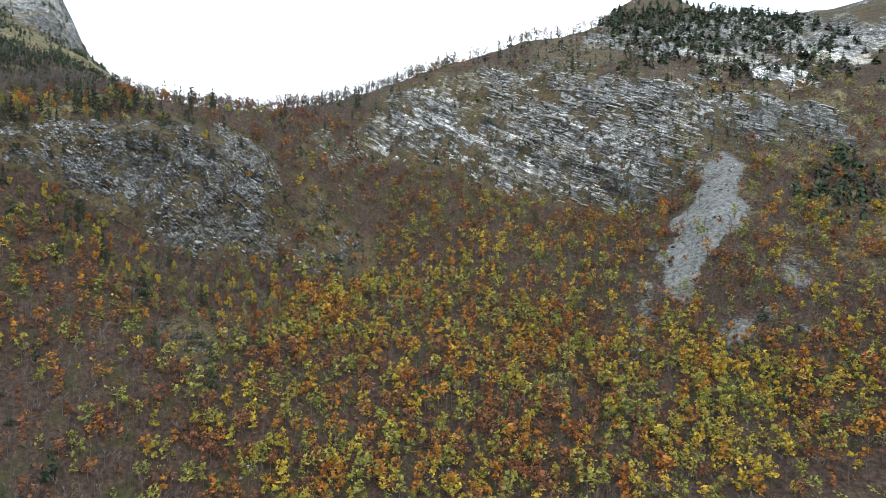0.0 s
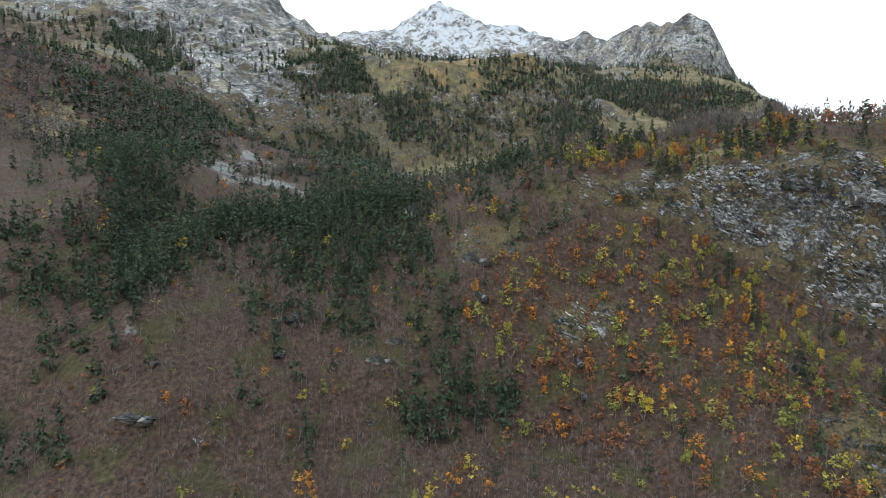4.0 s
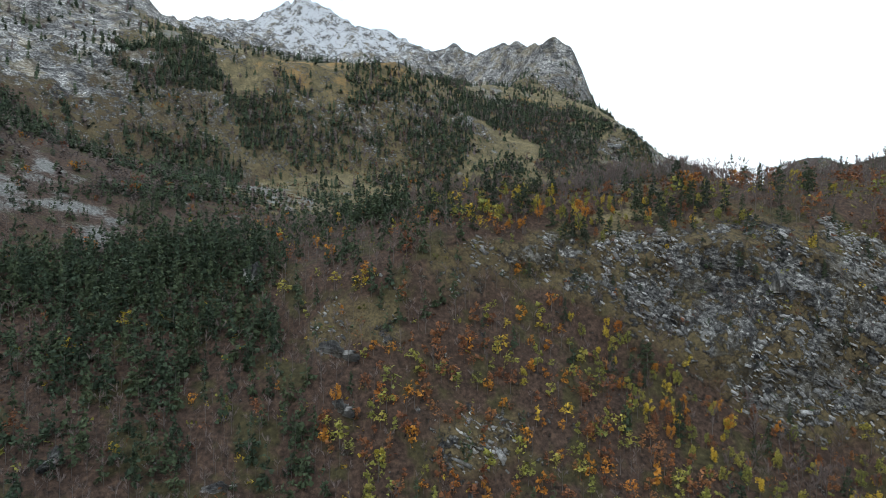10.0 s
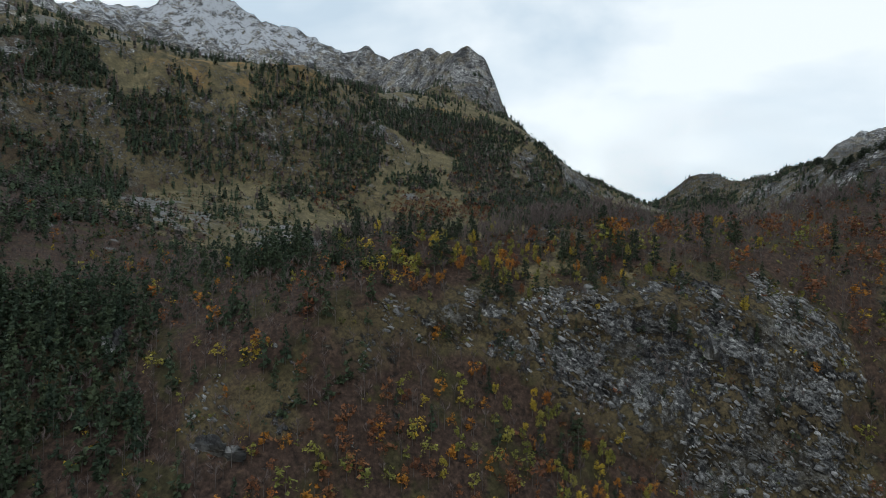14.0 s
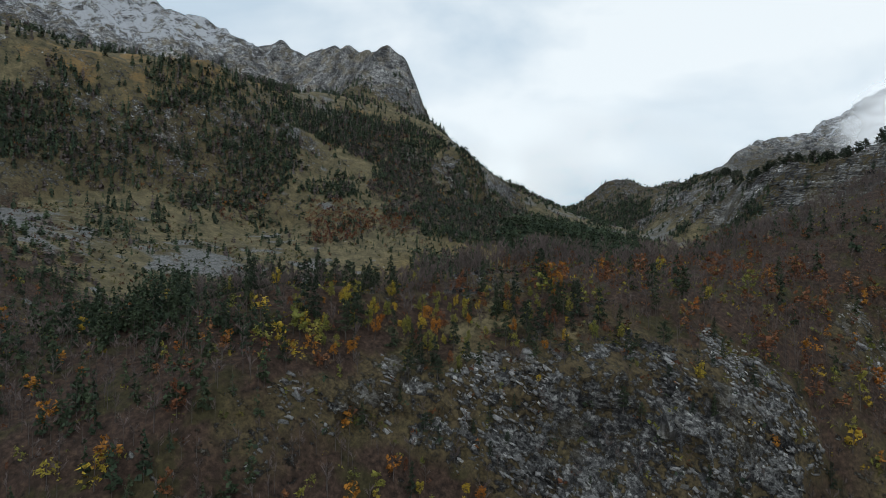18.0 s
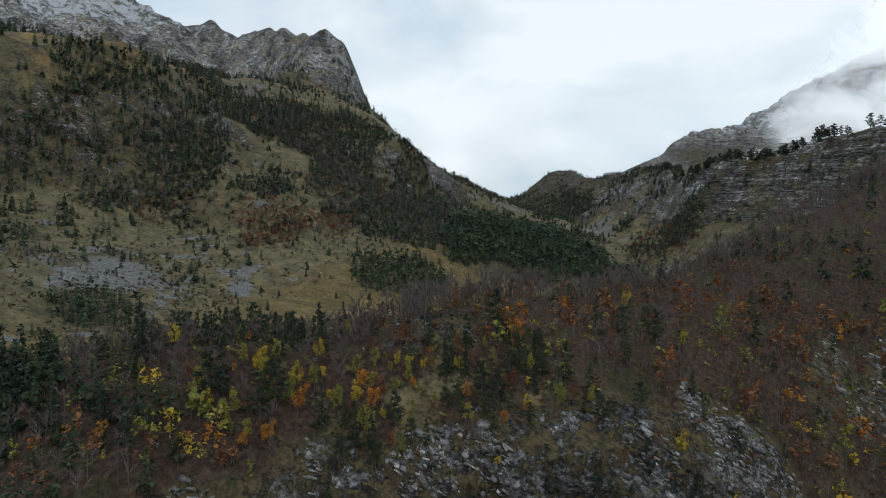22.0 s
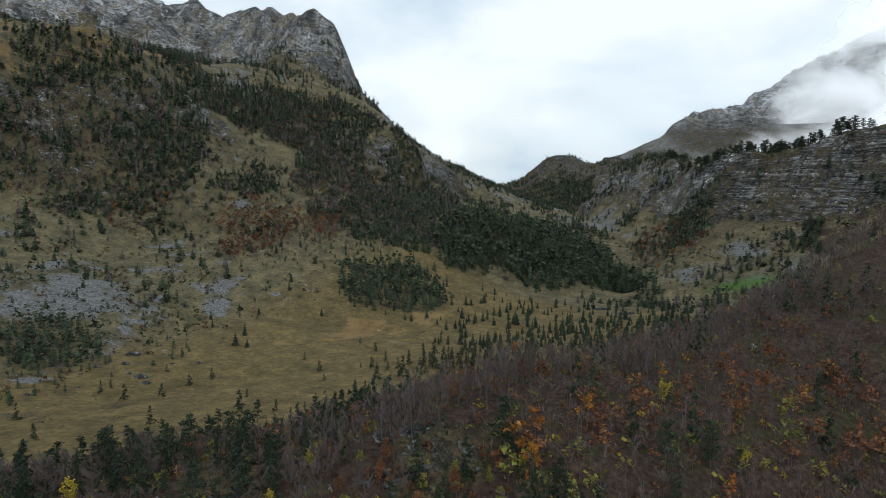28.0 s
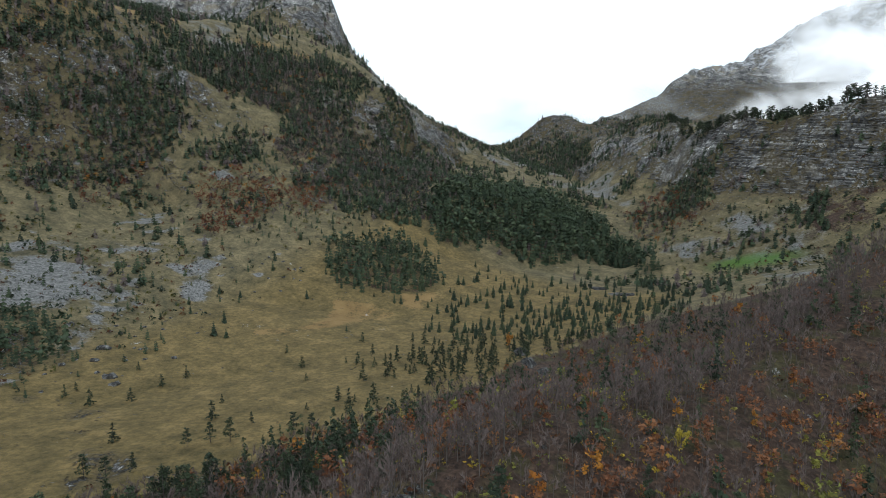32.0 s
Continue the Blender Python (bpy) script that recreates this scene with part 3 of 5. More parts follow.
patch("conifer", 0.7, 9, (-511, 199), (-521, 281), (-457, 244), (-464, 210))
patch("dark", 0.6, 15, (-908, 348), (-788, 440), (-763, 400), (-818, 332))
patch("dark", 0.8, 15, (-752, 425), (-792, 461), (-754, 545), (-665, 687), (-639, 681), (-659, 583), (-722, 503))
patch("conifer", 0.9, 16, (-856, 313), (-925, 340), (-917, 427), (-862, 441), (-844, 359))
patch("conifer", 0.5, 18, (-672, 724), (-700, 786), (-687, 989), (-629, 1047), (-603, 970), (-611, 809), (-648, 740))
patch("crag", 1.25, 17, (-1185, 86), (-1069, 394), (-901, 293), (-815, 224), (-820, 184), (-911, 164), (-1016, 101))
patch("conifer", 0.6, 16, (-962, 95), (-1054, 159), (-878, 173), (-802, 142), (-869, 99))
patch("bare", 0.95, 12, (-836, -34), (-820, -3), (-684, 35), (-627, 24), (-640, -15))
patch("bare", 0.95, 5, (-392, 73), (-357, 87), (-323, 58), (-307, 35), (-310, 17))
patch("grass", 0.55, 9, (-581, -3), (-608, 32), (-551, 59), (-489, 35), (-506, 4))
patch("stream", 0.5, 4, (-352, 84), (-293, 65), (-269, 58), (-249, 51), (-246, 55), (-258, 63), (-283, 68), (-307, 84))
patch("firs", 1, 5, (-358, 70), (-312, 181), (-268, 187), (-263, 171), (-282, 144), (-304, 101), (-281, 77), (-255, 60), (-249, 55), (-286, 60))
patch("firs", 1, 5, (-318, 24), (-340, 61), (-325, 67), (-273, 51), (-276, 30), (-288, 23))
patch("firs", 0.75, 4, (-334, 15), (-305, 66), (-247, 57), (-248, 40), (-252, 23))
patch("firs", 0.7, 4, (-293, 101), (-277, 137), (-253, 173), (-239, 167), (-245, 133), (-256, 111))
patch("firs", 0.85, 3, (-218, 148), (-217, 155), (-194, 154), (-182, 167), (-173, 164), (-191, 131), (-200, 125), (-206, 140))
patch("cliff", 1, 4, (-214, 210), (-211, 221), (-201, 239), (-179, 267), (-145, 283), (-128, 304), (-100, 322), (-88, 324), (-87, 300), (-121, 272), (-139, 264), (-154, 259), (-167, 254), (-182, 244), (-198, 224))
patch("cliff", 0.9, 3, (-234, 170), (-235, 180), (-222, 193), (-212, 193), (-214, 177), (-223, 168))
patch("cliff", 0.55, 3, (-188, 190), (-177, 209), (-168, 208), (-175, 195), (-183, 190))
patch("cliff", 0.95, 6, (-202, 239), (-189, 261), (-157, 291), (-111, 306), (-94, 313), (-86, 306), (-105, 286), (-125, 269), (-146, 263), (-170, 255), (-194, 228))
patch("cliff", 0.7, 4, (-80, 366), (-66, 380), (-63, 367), (-71, 342), (-85, 335))
patch("bright", 1, 3, (-207, 194), (-196, 220), (-180, 241), (-166, 251), (-153, 256), (-134, 261), (-127, 261), (-213, 164), (-214, 171), (-206, 185))
patch("brow", 1, 3, (-170, 311), (-144, 297), (-152, 277), (-169, 268), (-192, 252), (-205, 234), (-219, 224))
patch("brow", 0.8, 2, (-246, 232), (-230, 249), (-213, 264), (-190, 271), (-182, 289), (-164, 283), (-155, 272), (-195, 245), (-225, 219))
patch("red", 1, 3, (-201, 270), (-195, 296), (-189, 305), (-182, 293), (-187, 279), (-193, 269))
patch("red", 0.35, 4, (-152, 317), (-141, 374), (-104, 376), (-54, 398), (-60, 373), (-88, 361), (-121, 325))
patch("firs", 0.8, 4, (-310, 212), (-258, 243), (-245, 235), (-255, 225), (-280, 211))
patch("bright", 0.8, 4, (-218, 164), (-205, 188), (-191, 223), (-169, 248), (-130, 265), (-111, 218), (-171, 166), (-179, 171), (-194, 158), (-208, 157))
patch("firs", 0.75, 4, (-324, 147), (-316, 167), (-291, 185), (-266, 176), (-262, 166), (-246, 151), (-239, 136), (-245, 127))
patch("conifer", 0.6, 13, (-553, 916), (-412, 974), (-355, 759), (-405, 725), (-465, 761))
patch("dark", 0.9, 13, (-406, 968), (-355, 759), (-403, 748), (-460, 837))
patch("conifer", 0.85, 16, (-872, 315), (-932, 341), (-951, 430), (-870, 455), (-797, 428), (-817, 374), (-848, 335))
patch("conifer", 0.9, 15, (-753, 429), (-789, 453), (-783, 498), (-762, 489), (-738, 445))
patch("conifer", 0.5, 11, (-477, 206), (-742, 308), (-759, 364), (-731, 387), (-513, 281), (-450, 223))
patch("dark", 0.7, 14, (-786, 307), (-787, 377), (-751, 375), (-732, 326), (-759, 304))
patch("conifer", 0.9, 11, (-771, 134), (-790, 173), (-770, 205), (-600, 171), (-596, 147), (-609, 117))
patch("conifer", 0.8, 6, (-419, 98), (-434, 121), (-421, 140), (-394, 134), (-376, 94))
patch("gold", 0.72, 14, (-830, 470), (-765, 545), (-745, 600), (-722, 655), (-715, 720), (-730, 820), (-800, 850), (-830, 740), (-840, 640), (-880, 560))
patch("scree", 0.95, 4, (180, 366), (167, 326), (146, 290), (128, 273), (108, 267), (108, 290), (126, 318), (152, 349))
patch("scree", 0.4, 6, (106, 286), (108, 267), (86, 239), (72, 243), (82, 267))
patch("scree", 0.5, 4, (172, 274), (151, 260), (127, 245), (114, 233), (119, 225), (137, 236), (156, 249))
patch("cliff", 1, 6, (-60, 380), (-36, 403), (-2, 431), (43, 437), (99, 470), (131, 413), (197, 413), (190, 384), (173, 363), (146, 358), (115, 352), (84, 373), (51, 378), (-2, 382), (-42, 379))
patch("firs", 0.28, 3, (-261, 98), (-255, 130), (-224, 159), (-203, 154), (-237, 94))
patch("crag", 1.1, 30, (-500, 1640), (-450, 1680), (-380, 1670), (-350, 1590), (-400, 1540), (-470, 1560))
patch("scree", 0.8, 4, (156, 356), (176, 347), (152, 302), (126, 269), (106, 258), (96, 266), (118, 305))
patch("scree", 0.45, 4, (110, 240), (126, 234), (151, 254), (193, 287), (188, 294), (141, 258))
patch("conifer", 0.8, 10, (-640, 110), (-640, 50), (-521, 40), (-470, 45), (-470, 115))
patch("firs", 0.8, 8, (-478, 40), (-384, 52), (-340, 40), (-345, 80), (-390, 100), (-478, 112))
patch("bare", 0.9, 10, (-640, -30), (-480, -20), (-470, 20), (-520, 40), (-640, 50))
CRAGS = ((-1025, 272, 215, 95, 152, 1.25), (-529, 19, 30, 18, 105, 0.8), (-415, 1580, 110, 62, 111, 0.8), (-203, 1248, 230, 45, 113, 0.8), (260, 491, 125, 80, 161, 1.05), (215, 378, 42, 18, 171, 1.2))


def far_wood(x, y, z):
    """How thickly the far flank is wooded, 0 to 1."""
    return np.clip(np.maximum(np.maximum(zone("conifer", x, y), zone("grove", x, y)), zone("dark", x, y)), 0, 1) * (1 - smooth(z, 520, 590))


def covers(x, y):
    """How far the ground is rock, scree, grass, gold grass and snow, each 0 to 1."""
    z, steep = sample(SURFACE, x, y), sample(STEEP, x, y)
    far = smooth(np.hypot(x + 130, y - 250), 500, 800)
    cliff = zone("cliff", x, y)
    rock = smooth(steep + 0.45 * fbm(x, y, 24, 4, 32), 0.9, 1.7) * (1 - far) * (0.2 + 0.8 * np.maximum(cliff, 0.5 * smooth(x, -85, -65)))
    rock = np.maximum(rock, cliff * (0.72 + 0.5 * fbm(x, y, 12, 4, 36)))
    rock = rock + far * smooth(steep + 0.55 * fbm(x, y, 90, 5, 31), 0.55, 1.15) * (1 - 0.8 * zone("grass", x, y))
    rock = np.maximum(rock, oval(x, y, 18, 903, 170, 36, -33, 0.4, 33, 0.2))
    rock = np.maximum(rock, 0.85 * smooth(y + 0.5 * x, 1180, 1380) * smooth(x + 560, 0, 100))
    rock = np.maximum(rock, 1.3 * smooth(z + 30 * fbm(x, y, 160, 4, 8), 500, 600))
    brow = smooth(y + 0.35 * x, 165, 190) * (1 - smooth(y + 0.35 * x, 235, 275)) * (1 - smooth(x, -80, -40))
    rock = np.maximum(rock, 0.6 * brow * smooth(fbm(x, y, 16, 4, 65), 0.1, 0.6))
    rock = np.maximum(rock, 0.6 * far * far_wood(x, y, z) * smooth(fbm(x, y, 45, 4, 66), 0.1, 0.5))
    rock = np.maximum(rock, 0.4 * smooth(x, 40, 90) * smooth(y - 0.15 * x, 400, 440) * (1 - far))
    rock = np.maximum(rock, np.maximum(blots(x, y, CRAGS, 140, 50), zone("crag", x, y)) * (0.8 + 0.5 * fbm(x, y, 22, 4, 141)))
    rock = rock * (1 - 0.85 * zone("gold", x, y))
    rock = rock * (1 - 0.72 * far * far_wood(x, y, z) * (1 - smooth(fbm(x, y, 38, 4, 67), 0.25, 0.55)))
    rock = rock * (1 - 0.9 * oval(x, y, -171, 239, 42, 13, 31, 0.3, 39, 0.15))
    scree = zone("scree", x, y) * (1 + 0.6 * fbm(x, y, 18, 4, 151)) + zone("stream", x, y) * (1 + 0.9 * fbm(x, y, 9, 3, 152))
    scree = scree + 0.3 * oval(x, y, -521, 414, 45, 110, 0, 0.8, 12, 0.6) * smooth(fbm(x, y, 22, 3, 62), -0.2, 0.5)
    scree = scree + 0.75 * smooth(grass_zone(x, y), 0.2, 0.6) * smooth(fbm(x, y, 16, 3, 63), 0.55, 0.9)
    scree = scree + 0.55 * np.maximum(far, 0.4 * smooth(-x, 440, 520)) * smooth(fbm(x, y, 60, 6, 61), -0.05, 0.5) * (1 - zone("gold", x, y))
    scree = np.clip(scree, 0, 1) * (1 - np.clip(rock, 0, 1))
    meadow = smooth(-(x + 238 - 0.42 * (y - 400)) + 9 * fbm(x, y, 40, 3, 2), -6, 8) * smooth(y - 285 + 0.35 * (x + 330), 0, 12)
    meadow = np.maximum(meadow, smooth(y - 560 - 0.2 * (x + 170), 0, 30) * (1 - smooth(x + 60, 0, 80)))
    valley = smooth(y, 280, 330) * smooth(-x, 130, 200)
    grass = np.maximum(meadow, np.maximum(far * (0.42 + 0.5 * smooth(fbm(x, y, 110, 5, 64), -0.25, 0.3)), valley * smooth(-(x + 400), 0, 30) * (0.62 + 0.3 * fbm(x, y, 30, 4, 67))) * 0.95)
    grass = np.maximum(grass, (0.6 + 0.3 * fbm(x, y, 35, 4, 68)) * smooth(y, 640, 700))
    grass = np.maximum(grass, 0.42 * oval(x, y, 221, 341, 90, 120, 0, 0.5, 16))
    grass = grass * (1 - 0.45 * far_wood(x, y, z))
    grass = np.maximum(grass, np.maximum(zone("grass", x, y), 0.4 * zone("brow", x, y) * (1 + 0.4 * fbm(x, y, 14, 3, 69))))
    gold = zone("gold", x, y) * (0.75 + 0.5 * fbm(x, y, 25, 4, 17))
    snow = 0.2 * smooth(z, 540, 640) * smooth(-x, 850, 1050) + 0.46 * smooth(z + 60 * fbm(x, y, 220, 4, 21), 600, 800) * smooth(-x, 850, 1050)
    snow = np.maximum(snow, 0.55 * smooth(z, 480, 620) * smooth(y, 2300, 2500))
    return z, steep, np.clip(rock, 0, 1.25), scree, np.clip(grass, 0, 1), np.clip(gold, 0, 1) * (1 - np.clip(rock, 0, 1)), snow


def rough_height(x, y, z, rock, grass, far):
    wild = 1 - 0.9 * grass * (1 - far)
    z = z + wild * (1.6 * fbm(x, y, 26, 4, 41) + 0.6 * fbm(x, y, 6, 3, 42))
    z = z + rock * (1 - far) * (5.0 * (ridged(x, y, 22, 4, 43) - 0.5) + 2.2 * fbm(x, y, 7, 3, 44))
    z = z + far * (0.3 + 0.35 * smooth(-x, 620, 760) + np.clip(rock, 0, 1)) * (22 * (ridged(x, y, 150, 5, 45) - 0.47) + 30 * (ridged(x, y, 60, 4, 47) - 0.47) * smooth(z, 420, 600) + 7 * fbm(x, y, 38, 4, 46))
    return z


def spread(stops):
    """Grid lines from (from, to, step) stretches."""
    out = []
    for a, b, step in stops:
        out.extend(np.linspace(a, b, max(1, round((b - a) / step)), endpoint=False))
    return np.array(out + [stops[-1][1]])


GX = spread(((-4600, -2400, 200), (-2400, -1500, 22), (-1500, -1150, 13), (-1150, -760, 8), (-760, -480, 7), (-480, -270, 4), (-270, 270, 2.5), (270, 480, 7), (480, 900, 20), (900, 4600, 250)))
GY = spread(((-2500, -100, 120), (-100, 140, 6), (140, 222, 3), (222, 320, 1.6), (320, 450, 2.5), (450, 620, 4), (620, 1000, 8), (1000, 1250, 11), (1250, 1560, 8), (1560, 1700, 12), (1700, 3000, 22), (3000, 4800, 180)))


def jut(x, y, z, rock, steep, far):
    """Pushes steep rock in and out in tilted beds; gives the moved x and y."""
    gx, gy = sample(GRAD_X, x, y), sample(GRAD_Y, x, y)
    flat = np.maximum(np.hypot(gx, gy), 0.2)
    step = (z + 0.55 * x + 3 * fbm(x, z, 30, 3, 53)) / 5.2
    ledge = step - np.floor(step)
    beds = 3.4 * fbm(x + 0.4 * z, z - 0.32 * x, 14, 4, 51) + 2.0 * (ledge - 0.5) * (0.4 + value_noise(x / 9, z / 9, 54)) + 2.4 * np.abs(fbm(x, z * 0.3, 11, 3, 55))
    push = rock * smooth(steep, 0.9, 1.6) * (1 - far) * beds
    return x - gx / flat * push, y - gy / flat * push


def build_ground():
    x, y = np.meshgrid(GX, GY)
    z, steep, rock, scree, grass, gold, snow = covers(x, y)
    far = smooth(np.hypot(x + 130, y - 250), 500, 800)
    z = rough_height(x, y, z, rock, grass, far)
    x2, y2 = jut(x, y, z, rock, steep, far)
    rows, cols = x.shape
    me = bpy.data.meshes.new("ground")
    co = np.stack([x2, y2, z], -1).reshape(-1, 3)
    a = (np.arange(rows - 1)[:, None] * cols + np.arange(cols - 1)[None]).ravel()
    quads = np.stack([a, a + 1, a + cols + 1, a + cols], 1)
    me.vertices.add(len(co))
    me.vertices.foreach_set("co", co.astype(np.float32).ravel())
    me.loops.add(quads.size)
    me.loops.foreach_set("vertex_index", quads.astype(np.int32).ravel())
    me.polygons.add(len(quads))
    me.polygons.foreach_set("loop_start", np.arange(0, quads.size, 4, dtype=np.int32))
    for name, field in (("rock", rock), ("scree", scree), ("grass", grass), ("gold", gold), ("snow", snow), ("high", np.clip(np.maximum(far * np.maximum(smooth(z, 470, 560), 0.5 * smooth(-x, 480, 560)), 0.8 * blots(x, y, CRAGS[:1] + CRAGS[3:5], 140, 50)), 0, 1)), ("meadow", grass * smooth(-(x + 238 - 0.42 * (y - 400)), -6, 8) * smooth(x + 470 - 0.1 * (y - 400), 0, 60) * (1 - smooth(y + 0.3 * x, 610, 660))), ("fold", oval(x, y, 61, 413, 240, 55, 4, 0.3, 38, 0.1)), ("green", oval(x, y, -70, 771, 34, 9, -10, 0.5, 37, 0.2)), ("band", oval(x, y, 18, 891, 260, 120, -33, 0.3, 35, 0.1))):
        me.attributes.new(name, "FLOAT", "POINT").data.foreach_set("value", field.astype(np.float32).ravel())
    me.update()
    me.validate()
    me.materials.append(GROUND)
    me.polygons.foreach_set("use_smooth", np.zeros(len(quads), bool))
    return tagged(new("ground", me), "mountain ground of leaf litter, grass, scree, limestone and snow", "ground", kind="structure")


ground = build_ground()


def height(x, y):
    x, y = np.asarray(x, float), np.asarray(y, float)
    z, steep, rock, scree, grass, gold, snow = covers(x, y)
    return rough_height(x, y, z, rock, grass, smooth(np.hypot(x + 130, y - 250), 500, 800))

# trees: shapes as arrays, used both for single trees and for the joined woods
rng = np.random.default_rng(7)


def tube(p, q, r0, r1, sides=4):
    """A tapered limb from p to q: places and triangles."""
    p, q = np.array(p, float), np.array(q, float)
    way = (q - p) / max(1e-6, np.linalg.norm(q - p))
    u = np.cross(way, (0.3, 0.9, 0.1))
    u /= np.linalg.norm(u)
    v = np.cross(way, u)
    a = np.arange(sides) * 2 * np.pi / sides
    ring = np.cos(a)[:, None] * u + np.sin(a)[:, None] * v
    verts = np.concatenate([p + r0 * ring, q + r1 * ring])
    i, j = np.arange(sides), (np.arange(sides) + 1) % sides
    return verts, np.concatenate([np.stack([i, j, j + sides], 1), np.stack([i, j + sides, i + sides], 1)])


def join(pieces):
    verts, tris, base = [], [], 0
    for v, t in pieces:
        verts.append(v)
        tris.append(t + base)
        base += len(v)
    return np.concatenate(verts), np.concatenate(tris)


def scraps(centres, size, g, flat=0.0):
    """Loose leaf clumps: one uneven triangle pair, bent along its middle, at each centre."""
    n = len(centres)
    d = g.normal(size=(n, 4, 3))
    d[:, :, 2] *= 1 - flat
    d /= np.linalg.norm(d, axis=2)[:, :, None]
    size = np.broadcast_to(size, (n,))[:, None, None] * g.uniform(0.6, 1.25, (n, 1, 1))
    quad = centres[:, None] + d * size * 0.62
    quad[:, 3] = centres - (quad[:, 1] - centres) * 0.9
    i = np.arange(n)[:, None] * 4
    return quad.reshape(-1, 3), np.concatenate([i + [0, 1, 2], i + [0, 2, 3]])


def leafy_shape(seed, leaves, slim=1.0, limbs=5, fill=0.5, leaf=0.062):
    """A broadleaf tree one high: trunk with limbs, and a crown of leaf clumps in uneven lobes."""
    g = np.random.default_rng(seed)
    lean = g.normal(0, 0.03, 2)
    top = np.array([lean[0], lean[1], 0.72])
    wood = [tube((0, 0, -0.06), top * (1, 1, 0.5), 0.02, 0.014), tube(top * (1, 1, 0.5), top * (1.3, 1.3, 1.2), 0.014, 0.004, 3)]
    centres = []
    for k in range(limbs + 2):
        a, up = g.uniform(0, 6.28), g.uniform(0.32, 0.86)
        reach = slim * g.uniform(0.08, 0.24) * math.sin(math.pi * min(0.93, up)) ** 0.6
        c = np.array([math.cos(a) * reach + lean[0], math.sin(a) * reach + lean[1], up])
        wood.append(tube(top * (1, 1, max(0.3, (up - 0.16) / 0.72)), c, 0.009, 0.003, 3))
        n = leaves // (limbs + 2)
        p = g.normal(size=(n, 3))
        p /= np.linalg.norm(p, axis=1)[:, None]
        p *= g.uniform(fill, 1, (n, 1)) * np.array([0.14 * slim, 0.14 * slim, 0.15]) * g.uniform(0.75, 1.25)
        centres.append(c + p)
    return join(wood), scraps(np.concatenate(centres), leaf, g, 0.25)


def bare_shape(seed, twigs, thick=0.005, limbs=8):
    """A leafless tree one high: trunk, limbs and many fine upright twigs."""
    g = np.random.default_rng(seed)
    wood, tips = [tube((0, 0, -0.06), (0, 0, 0.5), 0.011, 0.007), tube((0, 0, 0.5), (g.normal(0, 0.02), g.normal(0, 0.02), 0.95), 0.007, 0.0015, 3)], []
    for k in range(limbs):
        a, z = g.uniform(0, 6.28), g.uniform(0.3, 0.72)
        reach = g.uniform(0.10, 0.22)
        q = np.array([math.cos(a) * reach, math.sin(a) * reach, z + g.uniform(0.12, 0.28)])
        wood.append(tube((0, 0, z), q, 0.0045, 0.0012, 3))
        tips.append((np.array([0, 0, z]), q))
    n = twigs
    pick = g.integers(0, len(tips), n)
    a = np.array([tips[k][0] for k in pick])
    b = np.array([tips[k][1] for k in pick])
    base = a + (b - a) * g.uniform(0.3, 1.0, (n, 1))
    way = g.normal(0, 0.5, (n, 3)) + (b - a) / np.linalg.norm(b - a, axis=1)[:, None] + (0, 0, 0.7)
    way *= g.uniform(0.07, 0.17, (n, 1)) / np.linalg.norm(way, axis=1)[:, None]
    side = np.cross(way, g.normal(size=(n, 3)))
    side *= thick / np.linalg.norm(side, axis=1)[:, None]
    i = np.arange(n)[:, None] * 3
    fine = (np.stack([base - side, base + side, base + way], 1).reshape(-1, 3), i + [0, 1, 2])
    crown = [fine]
    return join(wood), join(crown)


def fir_shape(seed, whorls, arms, wide=0.2, droop=0.5, bottom=0.12, plain=False):
    """A conifer one high: trunk and whorls of drooping, ragged boughs."""
    g = np.random.default_rng(seed)
    wood = [tube((0, 0, -0.05), (0, 0, 0.97), 0.016, 0.003)]
    verts, tris = [], []
    for w in range(whorls):
        f = w / (whorls - 1)
        z = bottom + (0.98 - bottom) * f**0.9
        reach = wide * (1 - f) ** 0.8 * g.uniform(0.85, 1.12) + 0.012
        for k in range(arms):
            a = 6.283 * (k + g.uniform(-0.35, 0.35)) / arms + w * 1.3
            r = reach * g.uniform(0.65, 1.15)
            u, v = np.array([math.cos(a), math.sin(a), 0]), np.array([-math.sin(a), math.cos(a), 0])
            half, fall = 0.40 * r + 0.012, droop * r
            if plain:
                base = len(verts) * 4
                verts.append([(0, 0, z + 0.04), u * 0.6 * r + v * half * 1.25 + (0, 0, z - 0.4 * fall), u * r + (0, 0, z - fall), u * 0.6 * r - v * half * 1.25 + (0, 0, z - 0.4 * fall)])
                tris.append(np.array([(0, 1, 2), (0, 2, 3)]) + base)
                continue
            base = len(verts) * 5
            verts.append([(0, 0, z + 0.035), u * 0.55 * r + v * half + (0, 0, z - 0.45 * fall), u * r + (0, 0, z - fall),
                          u * 0.55 * r - v * half + (0, 0, z - 0.45 * fall), u * 0.6 * r + (0, 0, z - 0.1 * fall)])
            tris.append(np.array([(0, 1, 4), (1, 2, 4), (4, 2, 3), (0, 4, 3)]) + base)
    return join(wood), (np.array(verts).reshape(-1, 3), np.concatenate(tris))


